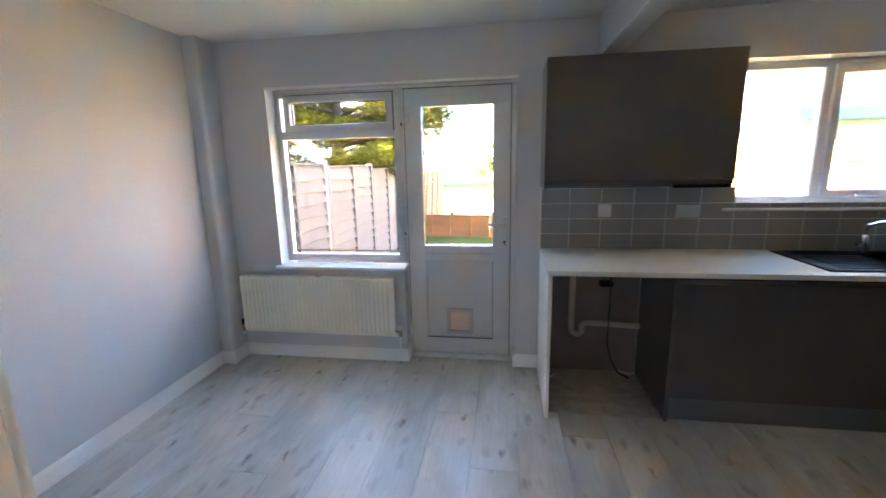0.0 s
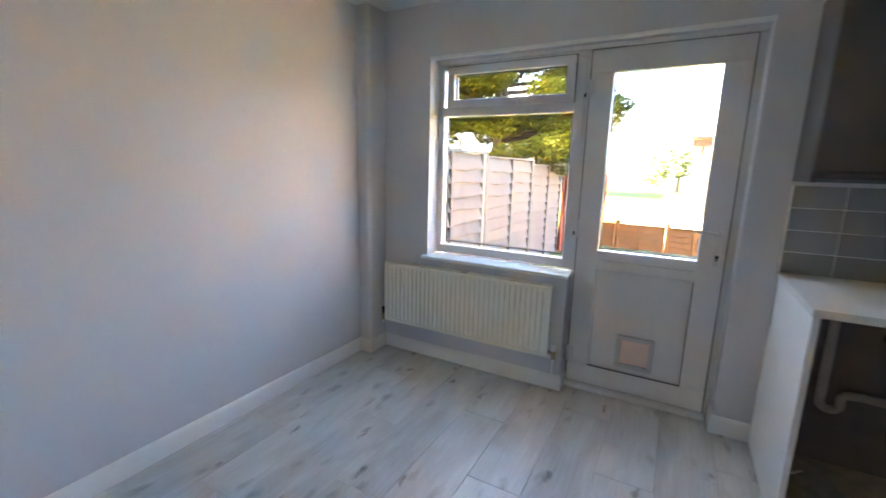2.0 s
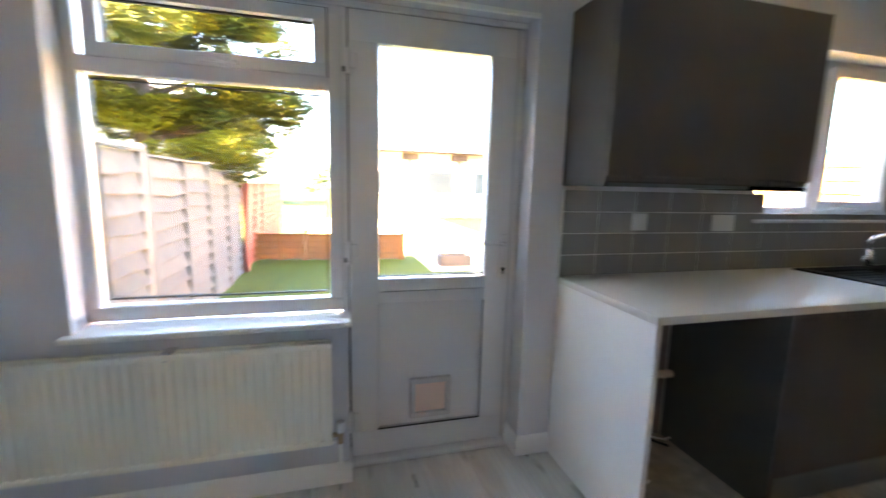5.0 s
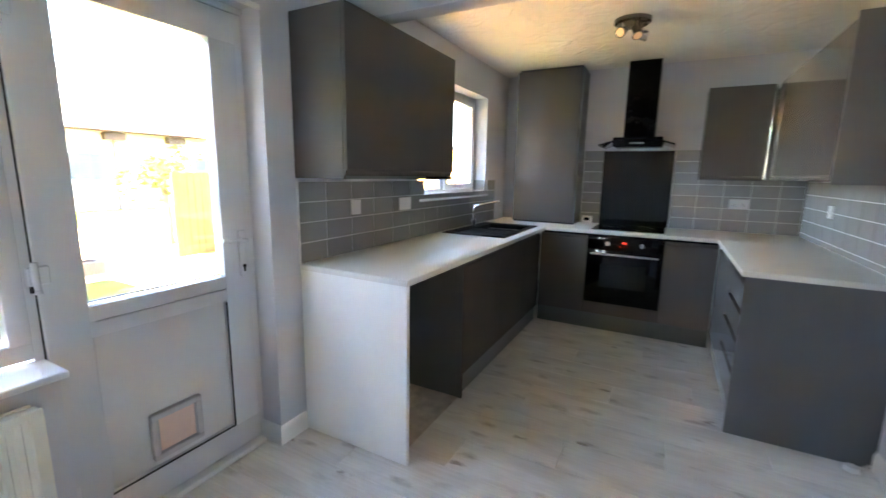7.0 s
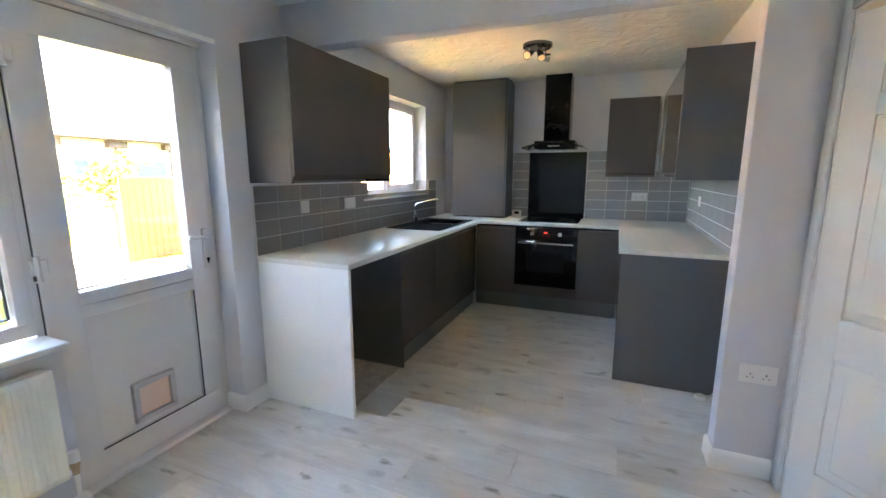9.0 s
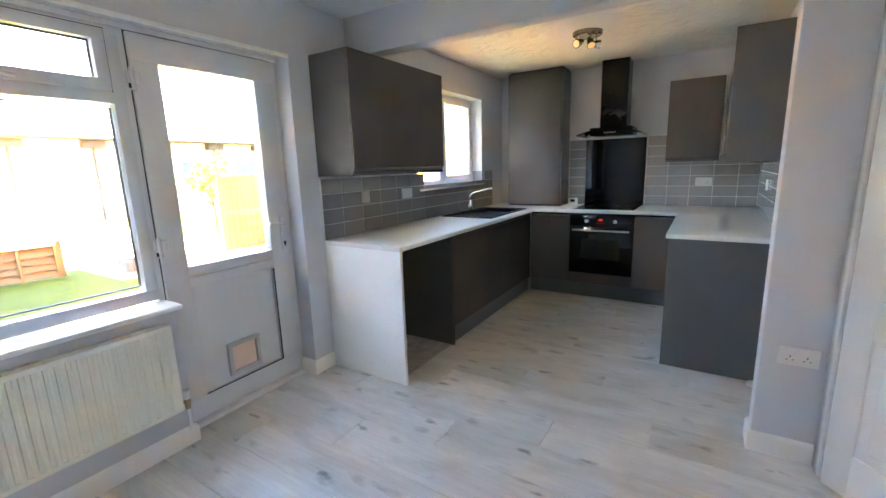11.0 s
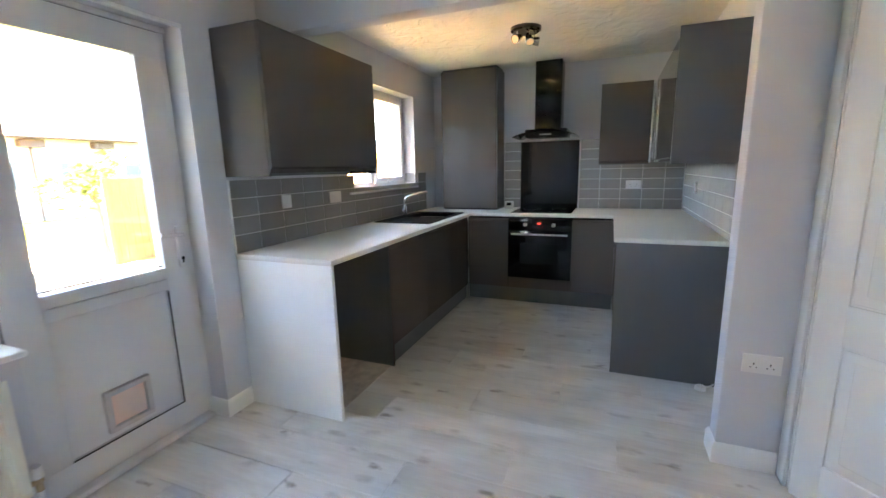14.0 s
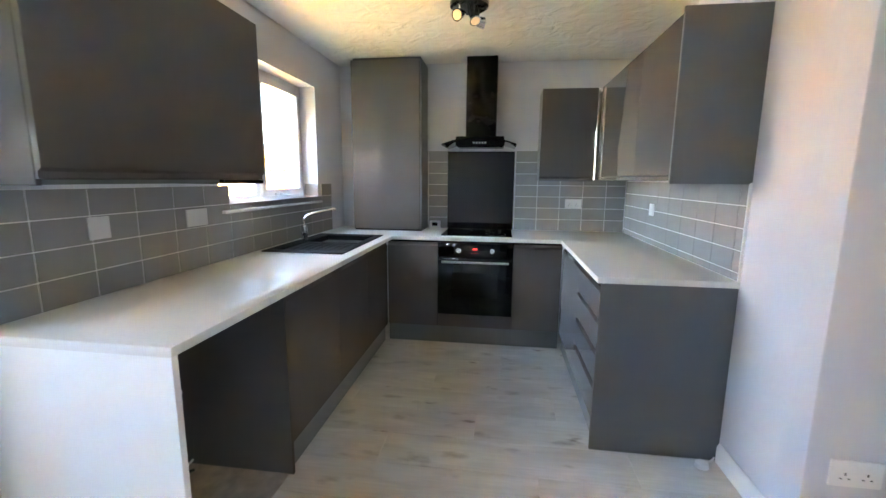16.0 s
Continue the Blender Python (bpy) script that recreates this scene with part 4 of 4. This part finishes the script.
part("flex", tube(bmesh.new(), [(1.30, 0.515, 0.012), (1.315, 0.49, 0.010), (1.325, 0.472, 0.016), (1.335, 0.462, 0.02)], 0.005), PLASTIC, jb)

# ---- spotlight fitting ----
sl = thing("ceiling_spotlight", (1.965, 1.785, ZC), "polished chrome three-spot ceiling light", "ceiling light")
LX, LYC = 1.965, 1.785
part("base", rod(rod(bmesh.new(), (LX, LYC, ZC - 0.022), (LX, LYC, ZC + 0.001), 0.115, 0.117, 40), (LX, LYC, ZC - 0.032), (LX, LYC, ZC - 0.021), 0.1, 0.115, 40), CHROME_DARK_REFLECTION, sl)
SPOTS = ((-0.07, 0.05, (-0.8, 0.35, -0.35)), (0.065, -0.055, (0.35, -1.0, -0.12)), (-0.02, -0.03, (-0.45, -0.3, -0.8)))
for dx, dy, aim in SPOTS:
    p = Vector((LX + dx, LYC + dy, ZC - 0.085))
    w = Vector(aim).normalized()
    arm = part("arm", rod(bmesh.new(), (p.x, p.y, ZC - 0.03), (p.x, p.y, p.z), 0.006), CHROME, sl)
    head = bmesh.new()
    rod(head, p - w * 0.048, p + w * 0.005, 0.018, 0.031, 20)
    rod(head, p + w * 0.005, p + w * 0.034, 0.031, 0.035, 20)
    hd2 = part("spot_head", head, CHROME, sl)
    part("bulb", rod(bmesh.new(), p + w * 0.0345, p + w * 0.036, 0.028, 0.028, 20), BULB, hd2, "bulb face with a faint warm emission")

# ---- plumbing in the appliance gap ----
pl = thing("waste_pipe", (0.5, 3.05, 0.3), "white plastic standpipe and waste pipe in the appliance gap", "pipe")
part("standpipe", tube(bmesh.new(), [(0.47, 3.06, 0.86), (0.47, 3.06, 0.36)] + arc((0.51, 3.06, 0.34), 0.04, 180, 330, (1, 0, 0), (0, 0, 1)) + [(0.545, 3.06, 0.37), (0.56, 3.06, 0.385), (0.60, 3.06, 0.39), (0.935, 3.06, 0.375)], 0.02), PIPE, pl)
ft = thing("inlet_valve", (0.66, 3.07, 0.62), "dark pipe fitting with two hoses in the appliance gap", "valve")
part("body", boxes((0.655, 0.745, 3.05, 3.105, 0.66, 0.70), bevel=0.006), BLACK, ft)
part("hose", tube(bmesh.new(), [(0.68, 3.05, 0.72)] + arc((0.70, 3.045, 0.74), 0.025, 180, 0, (1, 0, 0), (0, 0, 1)) + [(0.725, 3.04, 0.5), (0.72, 3.04, 0.25), (0.75, 3.03, 0.12), (0.80, 3.0, 0.04), (0.86, 2.95, 0.03)], 0.007), RUBBER, ft)
cab = thing("power_cable", (0.85, 3.0, 0.1), "loose white cable end in the appliance gap", "cable")
part("cable", tube(bmesh.new(), [(0.82, 3.08, 0.02), (0.85, 3.03, 0.03), (0.88, 3.0, 0.035), (0.905, 2.99, 0.05)], 0.005), PLASTIC, cab)
cab2 = thing("power_cable", (0.26, 2.6, 0.35), "short white cable end beside the white panel", "cable")
part("cable", tube(bmesh.new(), [(0.255, 2.52, 0.24), (0.275, 2.49, 0.255), (0.30, 2.475, 0.285)], 0.004), PLASTIC, cab2)

# ---- garden ----
GZ = -0.15
structure("ground", boxes((-80, 80, 3.38, 120, GZ - 0.4, GZ), (-80, 80, -80, 3.38, GZ - 0.41, GZ - 0.01)), GRASS, "mown green lawn of the back garden", "ground", False)
# the second box is unseen paving, added to bounce warm light into the kitchen
structure("garden_path", boxes((0.9, 3.4, 8.3, 10.0, GZ - 0.1, GZ + 0.008), (1.6, 3.44, 6.3, 8.3, GZ - 0.1, GZ + 0.007), (-1.5, 3.8, 10.0, 19.6, GZ - 0.1, GZ + 0.006)), PAVING, "sunlit sandstone paving with an unseen strip added for warm bounce", "path", False)


def fence_panel(fence, mat, w, h, m, seed):
    """A waney-lap panel of a fence, in its own yz plane before the pose m: overlapping boards, edge and middle battens, capping."""
    n = max(4, round(h / 0.147))
    rnd = random.Random(seed)
    frame_bm = boxes(*[(0.0, 0.055, y, y + 0.036, 0.0, h) for y in (0.0, w / 2 - 0.018, w - 0.036)], (-0.014, 0.058, 0, w, h, h + 0.018))
    bmesh.ops.transform(frame_bm, matrix=m, verts=frame_bm.verts)
    panel = part("panel", frame_bm, mat, fence)
    for k in range(n):
        z0 = 0.02 + (h - 0.05) * k / n
        b = bmesh.new()
        zt, cols = z0 + (h - 0.05) / n + 0.025, 12
        lo, hi = [], []
        ph, am = rnd.random() * 6, 0.005 + rnd.random() * 0.007
        for c in range(cols + 1):
            y = 0.02 + (w - 0.04) * c / cols
            dz = am * math.sin(ph + c * 0.9) + 0.004 * math.sin(ph * 3 + c * 2.1)
            lo.append((y, z0 + dz))
            hi.append((y, zt))
        edge = [(y, z + 0.008 + 0.007 * rnd.random()) for y, z in lo]
        rows = [[b.verts.new((x, y, z)) for y, z in ln] for x, ln in ((0.050, lo), (0.049, edge), (0.006, hi), (-0.004, hi), (0.026, lo))]
        for j, (r0, r1) in enumerate(zip(rows, rows[1:] + rows[:1])):
            for c in range(cols):
                b.faces.new((r0[c], r0[c + 1], r1[c + 1], r1[c])).material_index = 1 if j in (0, 4) else 0
        bmesh.ops.recalc_face_normals(b, faces=b.faces)
        bmesh.ops.transform(b, matrix=m, verts=b.verts)
        part("slat", b, mat, panel, "", False).data.materials.append(BARK)


FX = -2.25
gf = thing("garden_fence", (FX, 5.1, GZ), "weathered pale waney-lap fence between grey concrete posts", "fence", "timber fences")
for k, (y, z) in enumerate(((3.42, 0.08), (5.16, 0.05), (6.96, -0.01))):
    fence_panel(gf, FENCE_GREY, 1.74, 1.62, pose(FX, y, GZ + z), k)
for y, h in ((5.1, 1.76), (6.92, 1.70), (8.74, 1.62)):
    part("post", boxes((FX - 0.05, FX + 0.05, y - 0.05, y + 0.05, GZ, GZ + h), bevel=0.012), CONCRETE, gf, "grey concrete slotted post")
rf = thing("garden_fence", (FX, 8.82, GZ), "red-stained waney-lap fence at the garden's end", "fence", "timber fences")
for k in range(3):
    fence_panel(rf, FENCE_RED, 1.74, 1.45, pose(FX + 0.02, 8.82 + 1.8 * k, GZ, 0, 3, 0), 5 + k)
lb = thing("leaning_board", (-2.1, 8.9, GZ), "red-stained board leaning on the fence", "board")
o = bmesh.new()
box(o, -0.012, 0.012, -0.09, 0.09, 0, 1.6, 0.003)
bmesh.ops.transform(o, matrix=pose(-2.13, 8.75, GZ, -8, -3, 0), verts=o.verts)
part("board", o, FENCE_RED, lb)


def board_fence(name, x0, y0, x1, y1, h, mat, label, n, rail=True):
    t = thing(name, (x0, y0, GZ), label, "fence", "timber fences")
    d = Vector((x1 - x0, y1 - y0, 0))
    ang = math.degrees(math.atan2(d.y, d.x))
    rnd = random.Random(7)
    for k in range(n):
        b = boxes((d.length * k / n + 0.003, d.length * (k + 1) / n - 0.003, -0.01, 0.01, 0, h + rnd.uniform(-0.012, 0.012)), bevel=0.003)
        bmesh.ops.transform(b, matrix=pose(x0, y0, GZ, 0, 0, ang), verts=b.verts)
        part("board", b, mat, t)
    # added dark sheet blocks the bright background so the gaps look shaded
    b = boxes((0.02, d.length - 0.02, 0.0102, 0.018, 0.06, h - 0.04))
    bmesh.ops.transform(b, matrix=pose(x0, y0, GZ, 0, 0, ang), verts=b.verts)
    part("backing", b, BROWN, t, "dark sheet added to keep the gaps dark")
    if rail:
        b = boxes((0, d.length, 0.0185, 0.05, h * 0.25, h * 0.25 + 0.07), (0, d.length, 0.0185, 0.05, h * 0.78, h * 0.78 + 0.07))
        bmesh.ops.transform(b, matrix=pose(x0, y0, GZ, 0, 0, ang), verts=b.verts)
        part("rail", b, mat, t)
    return t


lf = thing("low_fence", (-0.8, 9.75, GZ), "low golden waney-lap fence at the lawn's edge", "fence", "timber fences")
for k in range(3):
    fence_panel(lf, FENCE_BROWN, 0.9, 0.5, pose(-2.18 + 0.92 * k, 9.88 - 0.09 * k, GZ, 0, 0, -95.6), 20 + k)
    part("post", boxes((-2.2 + 0.92 * (k + 1), -2.13 + 0.92 * (k + 1), 9.78 - 0.09 * k, 9.85 - 0.09 * k, GZ, GZ + 0.58), bevel=0.006), FENCE_BROWN, lf, "short timber post")
board_fence("side_fence", 2.95, 9.0, 4.6, 9.35, 1.5, FENCE_ORANGE, "golden close-board fence panel beside the paving", 11)
pbx = thing("planter", (1.47, 8.8, GZ), "low rough timber planter box on the grass", "planter")
for rws in ((1.15, 1.75, 8.72, 8.76, GZ, GZ + 0.2), (1.15, 1.75, 9.04, 9.08, GZ, GZ + 0.2), (1.15, 1.19, 8.76, 9.04, GZ, GZ + 0.2), (1.71, 1.75, 8.76, 9.04, GZ, GZ + 0.2)):
    part("board", boxes(rws, bevel=0.006), FENCE_GREY, pbx)
part("soil", boxes((1.19, 1.71, 8.76, 9.04, GZ, GZ + 0.15)), BROWN, pbx)


def leaf_cloud(centres, per, size, seed, flat=0.5):
    """Many small bent leaf blades round clump centres, in one mesh."""
    rng = np.random.default_rng(seed)
    verts, faces = [], []
    for c, r in centres:
        k = int(per * r * r)
        d = rng.normal(size=(k, 3))
        d /= np.linalg.norm(d, axis=1)[:, None]
        p = np.array(c) + d * (r * rng.uniform(0.35, 1.0, k) ** 0.6)[:, None] * np.array([1.15, 1.15, flat])
        for q in p:
            u = rng.normal(size=3)
            u[2] *= 0.35
            u /= np.linalg.norm(u)
            v = np.cross(u, rng.normal(size=3))
            v /= np.linalg.norm(v)
            s = size * rng.uniform(0.6, 1.5)
            i = len(verts)
            verts += [tuple(q - u * s), tuple(q + v * s * 0.28), tuple(q + u * s), tuple(q - v * s * 0.28 - np.array([0, 0, 0.2 * s]))]
            faces.append((i, i + 1, i + 2, i + 3))
    me = bpy.data.meshes.new("crown")
    me.from_pydata(verts, [], faces)
    return me


def tree(at, trunk_h, clumps, per, size, seed, mat, label, flat=0.5):
    t = thing("tree", at, label, "tree", "garden trees")
    x, y, z = at
    b = rod(bmesh.new(), (x, y, z), (x + 0.1, y, z + trunk_h), 0.2, 0.06, 12)
    for (cx, cy, cz), r in clumps[::3]:
        rod(b, (x + 0.05, y, min(cz - 0.2, z + trunk_h * 0.9)), (cx, cy, cz), 0.05, 0.012, 6)
    part("trunk", b, BARK, t)
    me = leaf_cloud([((cx - x, cy - y, cz - z), r) for (cx, cy, cz), r in clumps], per, size, seed, flat)
    me.materials.append(mat)
    crown = new("crown", me)
    crown.parent = t
    return t


rnd = random.Random(3)
clumps = []
while len(clumps) < 160:
    d = Vector((rnd.uniform(-1, 1), rnd.uniform(-1, 1), rnd.uniform(-1, 1)))
    if 0.35 < d.length < 1.0:
        taper = 1.0 - 0.35 * max(0, d.z)
        clumps.append(((-3.2 + 1.85 * d.x * taper, 8.5 + 1.7 * d.y * taper, 2.8 + 1.9 * d.z), rnd.uniform(0.3, 0.55)))
tree((-3.45, 8.5, GZ), 4.4, clumps, 5600, 0.04, 11, LEAF, "large feathery evergreen tree with sunlit yellow-green put into its leaf colour", 0.42)
clumps = []
while len(clumps) < 110:
    d = Vector((rnd.uniform(-1, 1), rnd.uniform(-1, 1), rnd.uniform(-1, 1)))
    if 0.35 < d.length < 1.0:
        clumps.append(((-6.6 + 2.0 * d.x, 8.3 + 1.5 * d.y, 2.7 + 1.7 * d.z), rnd.uniform(0.35, 0.6)))
tree((-6.6, 8.3, GZ), 4.0, clumps, 1800, 0.065, 14, LEAF, "broad feathery evergreen beyond the garden fence", 0.42)
bc = [((3.6 + rnd.uniform(-0.7, 0.7), 10.6 + rnd.uniform(-0.4, 0.4), 1.35 + rnd.uniform(-0.3, 0.35)), rnd.uniform(0.25, 0.45)) for k in range(12)]
tree((3.6, 10.6, GZ), 1.3, bc, 900, 0.06, 12, BUSH, "small sunlit leafy bush behind the fence", 0.8)
bc = [((-0.4 + rnd.uniform(-2.2, 2.2), 40 + rnd.uniform(-1, 1), 2.2 + rnd.uniform(-1, 0.9)), rnd.uniform(0.6, 1.1)) for k in range(12)]
tree((-0.4, 40, GZ), 2.0, bc, 250, 0.16, 13, BUSH, "rounded green tree in the distance", 0.8)


def bungalow(x0, x1, y0, y1, eave, ridge, label):
    t = thing("house", ((x0 + x1) / 2, y0, GZ), label, "house", "houses beyond the garden")
    part("wall", boxes((x0, x1, y0, y1, GZ, eave)), RENDER_WALL, t, "", False)
    ym = (y0 + y1) / 2
    rb = bmesh.new()
    hip = (y1 - y0) / 2
    lo = [rb.verts.new(p) for p in ((x0 - 0.4, y0 - 0.45, eave), (x1 + 0.4, y0 - 0.45, eave), (x1 + 0.4, y1 + 0.45, eave), (x0 - 0.4, y1 + 0.45, eave))]
    hi = [rb.verts.new(p) for p in ((x0 + hip, ym, ridge), (x1 - hip, ym, ridge))]
    for f in ((lo[0], lo[1], hi[1], hi[0]), (lo[1], lo[2], hi[1]), (lo[2], lo[3], hi[0], hi[1]), (lo[3], lo[0], hi[0]), tuple(lo[::-1])):
        rb.faces.new(f)
    part("roof", rb, ROOF, t, "", False)
    part("gutter", rod(bmesh.new(), (x0 - 0.3, y0 - 0.5, eave), (x1 + 0.3, y0 - 0.5, eave), 0.06), BROWN, t, "dark gutter along the eave")
    x = x0 + 0.1
    while x < x1 - 2.2:
        part("eave_bracket", boxes((x - 0.35, x + 0.35, y0 - 0.3, y0, eave - 0.32, eave - 0.06)), BROWN, t)
        part("downpipe", rod(bmesh.new(), (x, y0 - 0.08, GZ), (x, y0 - 0.08, eave - 0.3), 0.045), BROWN, t)
        wn2 = part("window", sash(bmesh.new(), x + 0.7, x + 2.1, 0.9, 2.0, 0.08, y0 - 0.03, y0 + 0.02), UPVC, t)
        part("pane", boxes((x + 0.77, x + 2.03, y0 - 0.015, y0 - 0.005, 0.97, 1.93)), DARK_PANE, wn2)
        x += 2.25
    part("roof_vent", boxes((x0 + 10.05, x0 + 10.5, y0 + 2.0, y0 + 2.4, eave + 0.95, eave + 1.4)), BROWN, t)
    return t


bungalow(0.3, 27.0, 20.0, 28.0, 2.75, 5.6, "long pale rendered bungalow with brown eave brackets")
bungalow(-22.0, -7.0, 30.0, 37.0, 4.8, 8.0, "pale rendered house beyond the garden")

# the boundary fence and the shed seen from the kitchen window
nf = thing("slatted_fence", (3.46, 5.5, GZ), "sunlit golden horizontal slatted fence along the paving", "fence", "timber fences")
# added dark sheet, so the joints between the slats stay dark
part("backing", boxes((3.475, 3.485, 3.42, 7.6, GZ, GZ + 1.83)), BROWN, nf)
for k in range(16):
    part("slat", boxes((3.45, 3.472, 3.42, 7.6, GZ + 0.116 * k, GZ + 0.102 + 0.116 * k), bevel=0.003), FENCE_GOLD, nf)
for k in range(4):
    part("post", boxes((3.487, 3.577, 3.45 + 1.37 * k, 3.54 + 1.37 * k, GZ, GZ + 1.86), bevel=0.005), FENCE_GOLD, nf)
sh = thing("shed", (8.0, 8.6, GZ), "low shed with a blue sheet roof behind the fence", "shed")
part("wall", boxes((4.8, 23.8, 8.0, 10.0, GZ, 2.1)), RENDER_WALL, sh, "", False)
part("roof", boxes((4.6, 24.0, 7.85, 10.2, 2.1, 2.29), bevel=0.01), BLUE, sh, "blue sheet roof")

# thin sheet, darker than the wall paint, behind the appliance gap
structure("gap_back_sheet", boxes((0.264, 0.934, 3.1, 3.109, 0.004, UB - 0.002)), GAP_BACK, "dull darker sheet on the back wall of the appliance gap", "wall", False)

# ---- tiles, then floor planks ----
def tile_field(name, u0, u1, z0, z1, place, origin, step_u, step_z, holes=(), label="grey glazed wall tiles with white grout lines"):
    """Tiles on a wall: place(u0, u1, z0, z1, depth0, depth1) gives a box; the first joint lies at origin."""
    bm = bmesh.new()
    cells = []
    cuts_u = sorted({u0, u1} | {origin + k * step_u for k in range(-40, 60) if u0 < origin + k * step_u < u1})
    cuts_z = sorted({z0, z1} | {z1 - k * step_z for k in range(0, 20) if z0 < z1 - k * step_z < z1})
    for a0, a1 in zip(cuts_u, cuts_u[1:]):
        for c0, c1 in zip(cuts_z, cuts_z[1:]):
            mu, mz = (a0 + a1) / 2, (c0 + c1) / 2
            if any(h[0] < mu < h[1] and h[2] < mz < h[3] for h in holes):
                continue
            if a1 - a0 > 0.012 and c1 - c0 > 0.012:
                cells.append((a0, a1, c0, c1))
    for c in cells:
        box(bm, *place(*c, 0.0, 0.006))
    g = structure(name, bm, GROUT, label, "wall tiles", False)
    shared = {}
    for a0, a1, c0, c1 in cells:
        key = (round(a1 - a0, 3), round(c1 - c0, 3))
        b = place(a0 + 0.0022, a1 - 0.0022, c0 + 0.0022, c1 - 0.0022, 0.004, 0.0088)
        mid = Vector(((b[0] + b[1]) / 2, (b[2] + b[3]) / 2, (b[4] + b[5]) / 2))
        if key not in shared:
            tb2 = bmesh.new()
            box(tb2, b[0] - mid.x, b[1] - mid.x, b[2] - mid.y, b[3] - mid.y, b[4] - mid.z, b[5] - mid.z, 0.0014)
            me = bpy.data.meshes.new("tile")
            tb2.to_mesh(me)
            tb2.free()
            me.materials.append(TILE)
            shared[key] = me
        o2 = new("tile", shared[key])
        o2.parent = g
        o2.location = mid


TZ = 1.345
tile_field("tiles_north", 0.241, XE - 0.012, WT, TZ, lambda a0, a1, c0, c1, d0, d1: (a0, a1, YN - 0.002 - d1, YN - 0.002 - d0, c0, c1), 0.435, 0.21, 0.105, holes=((KX0, KX1, KZ0, 2), (2.965, XE, WT, 2)))
tile_field("tiles_east", 0.452, 2.27, WT, 1.655, lambda a0, a1, c0, c1, d0, d1: (XE - 0.002 - d1, XE - 0.002 - d0, a0, a1, c0, c1), 0.62, 0.204, 0.104, holes=((1.45, 2.066, WT, 1.648), (0.4, 1.245, 1.41, 2)))
tile_field("tiles_south", 1.345, XE - 0.012, WT, 1.385, lambda a0, a1, c0, c1, d0, d1: (a0, a1, YK + 0.002 + d0, YK + 0.002 + d1, c0, c1), 1.62, 0.21, 0.105)
tile_field("tiles_reveal", 3.112, 3.232, KZ0 + 0.018, TZ, lambda a0, a1, c0, c1, d0, d1: (KX1 - 0.001 - d1, KX1 - 0.001 - d0, a0, a1, c0, c1), 3.112, 0.21, 0.105)
structure("tile_trim", boxes((0.233, 0.241, YN - 0.014, YN - 0.001, WT, TZ), (1.336, 1.345, YK + 0.001, YK + 0.014, WT, 1.385), bevel=0.002), TRIM, "white plastic tile edge trim", "trim")

floor = structure("floor", boxes((XW, XE, 0.2, 3.26, -0.06, -0.012), (-0.95, 0.75, -1.9, 0.2, -0.06, -0.001)), BROWN_FLOOR, "pale limed-oak laminate plank floor", "floor", False)
PW, PLN = 0.252, 1.26
shared = {}
col = 0
x = -0.177 - PW * 9
while x < XE:
    x0, x1 = max(x, XW + 0.002), min(x + PW, XE - 0.002)
    y = -0.1 - (col * 0.47) % PLN
    while y < 3.25:
        y0, y1 = max(y, 0.2), min(y + PLN, 3.24)
        if x1 - x0 > 0.02 and y1 - y0 > 0.02:
            key = (round(x1 - x0, 3), round(y1 - y0, 3))
            if key not in shared:
                b = boxes((-(x1 - x0) / 2 + 0.0006, (x1 - x0) / 2 - 0.0006, -(y1 - y0) / 2 + 0.0006, (y1 - y0) / 2 - 0.0006, -0.0115, 0.0), bevel=0.0018)
                me = bpy.data.meshes.new("plank")
                b.to_mesh(me)
                b.free()
                me.materials.append(LAMINATE)
                shared[key] = me
            o2 = new("plank", shared[key])
            o2.parent = floor
            o2.location = ((x0 + x1) / 2, (y0 + y1) / 2, 0)
        y += PLN
    x += PW
    col += 1
# thin sheet, browner than the planks, on the floor of the gap
structure("gap_floor_sheet", boxes((0.264, 0.934, 2.52, 3.10, 0.0, 0.004)), BROWN_FLOOR, "thin brown floor sheet in the appliance gap", "floor", False)
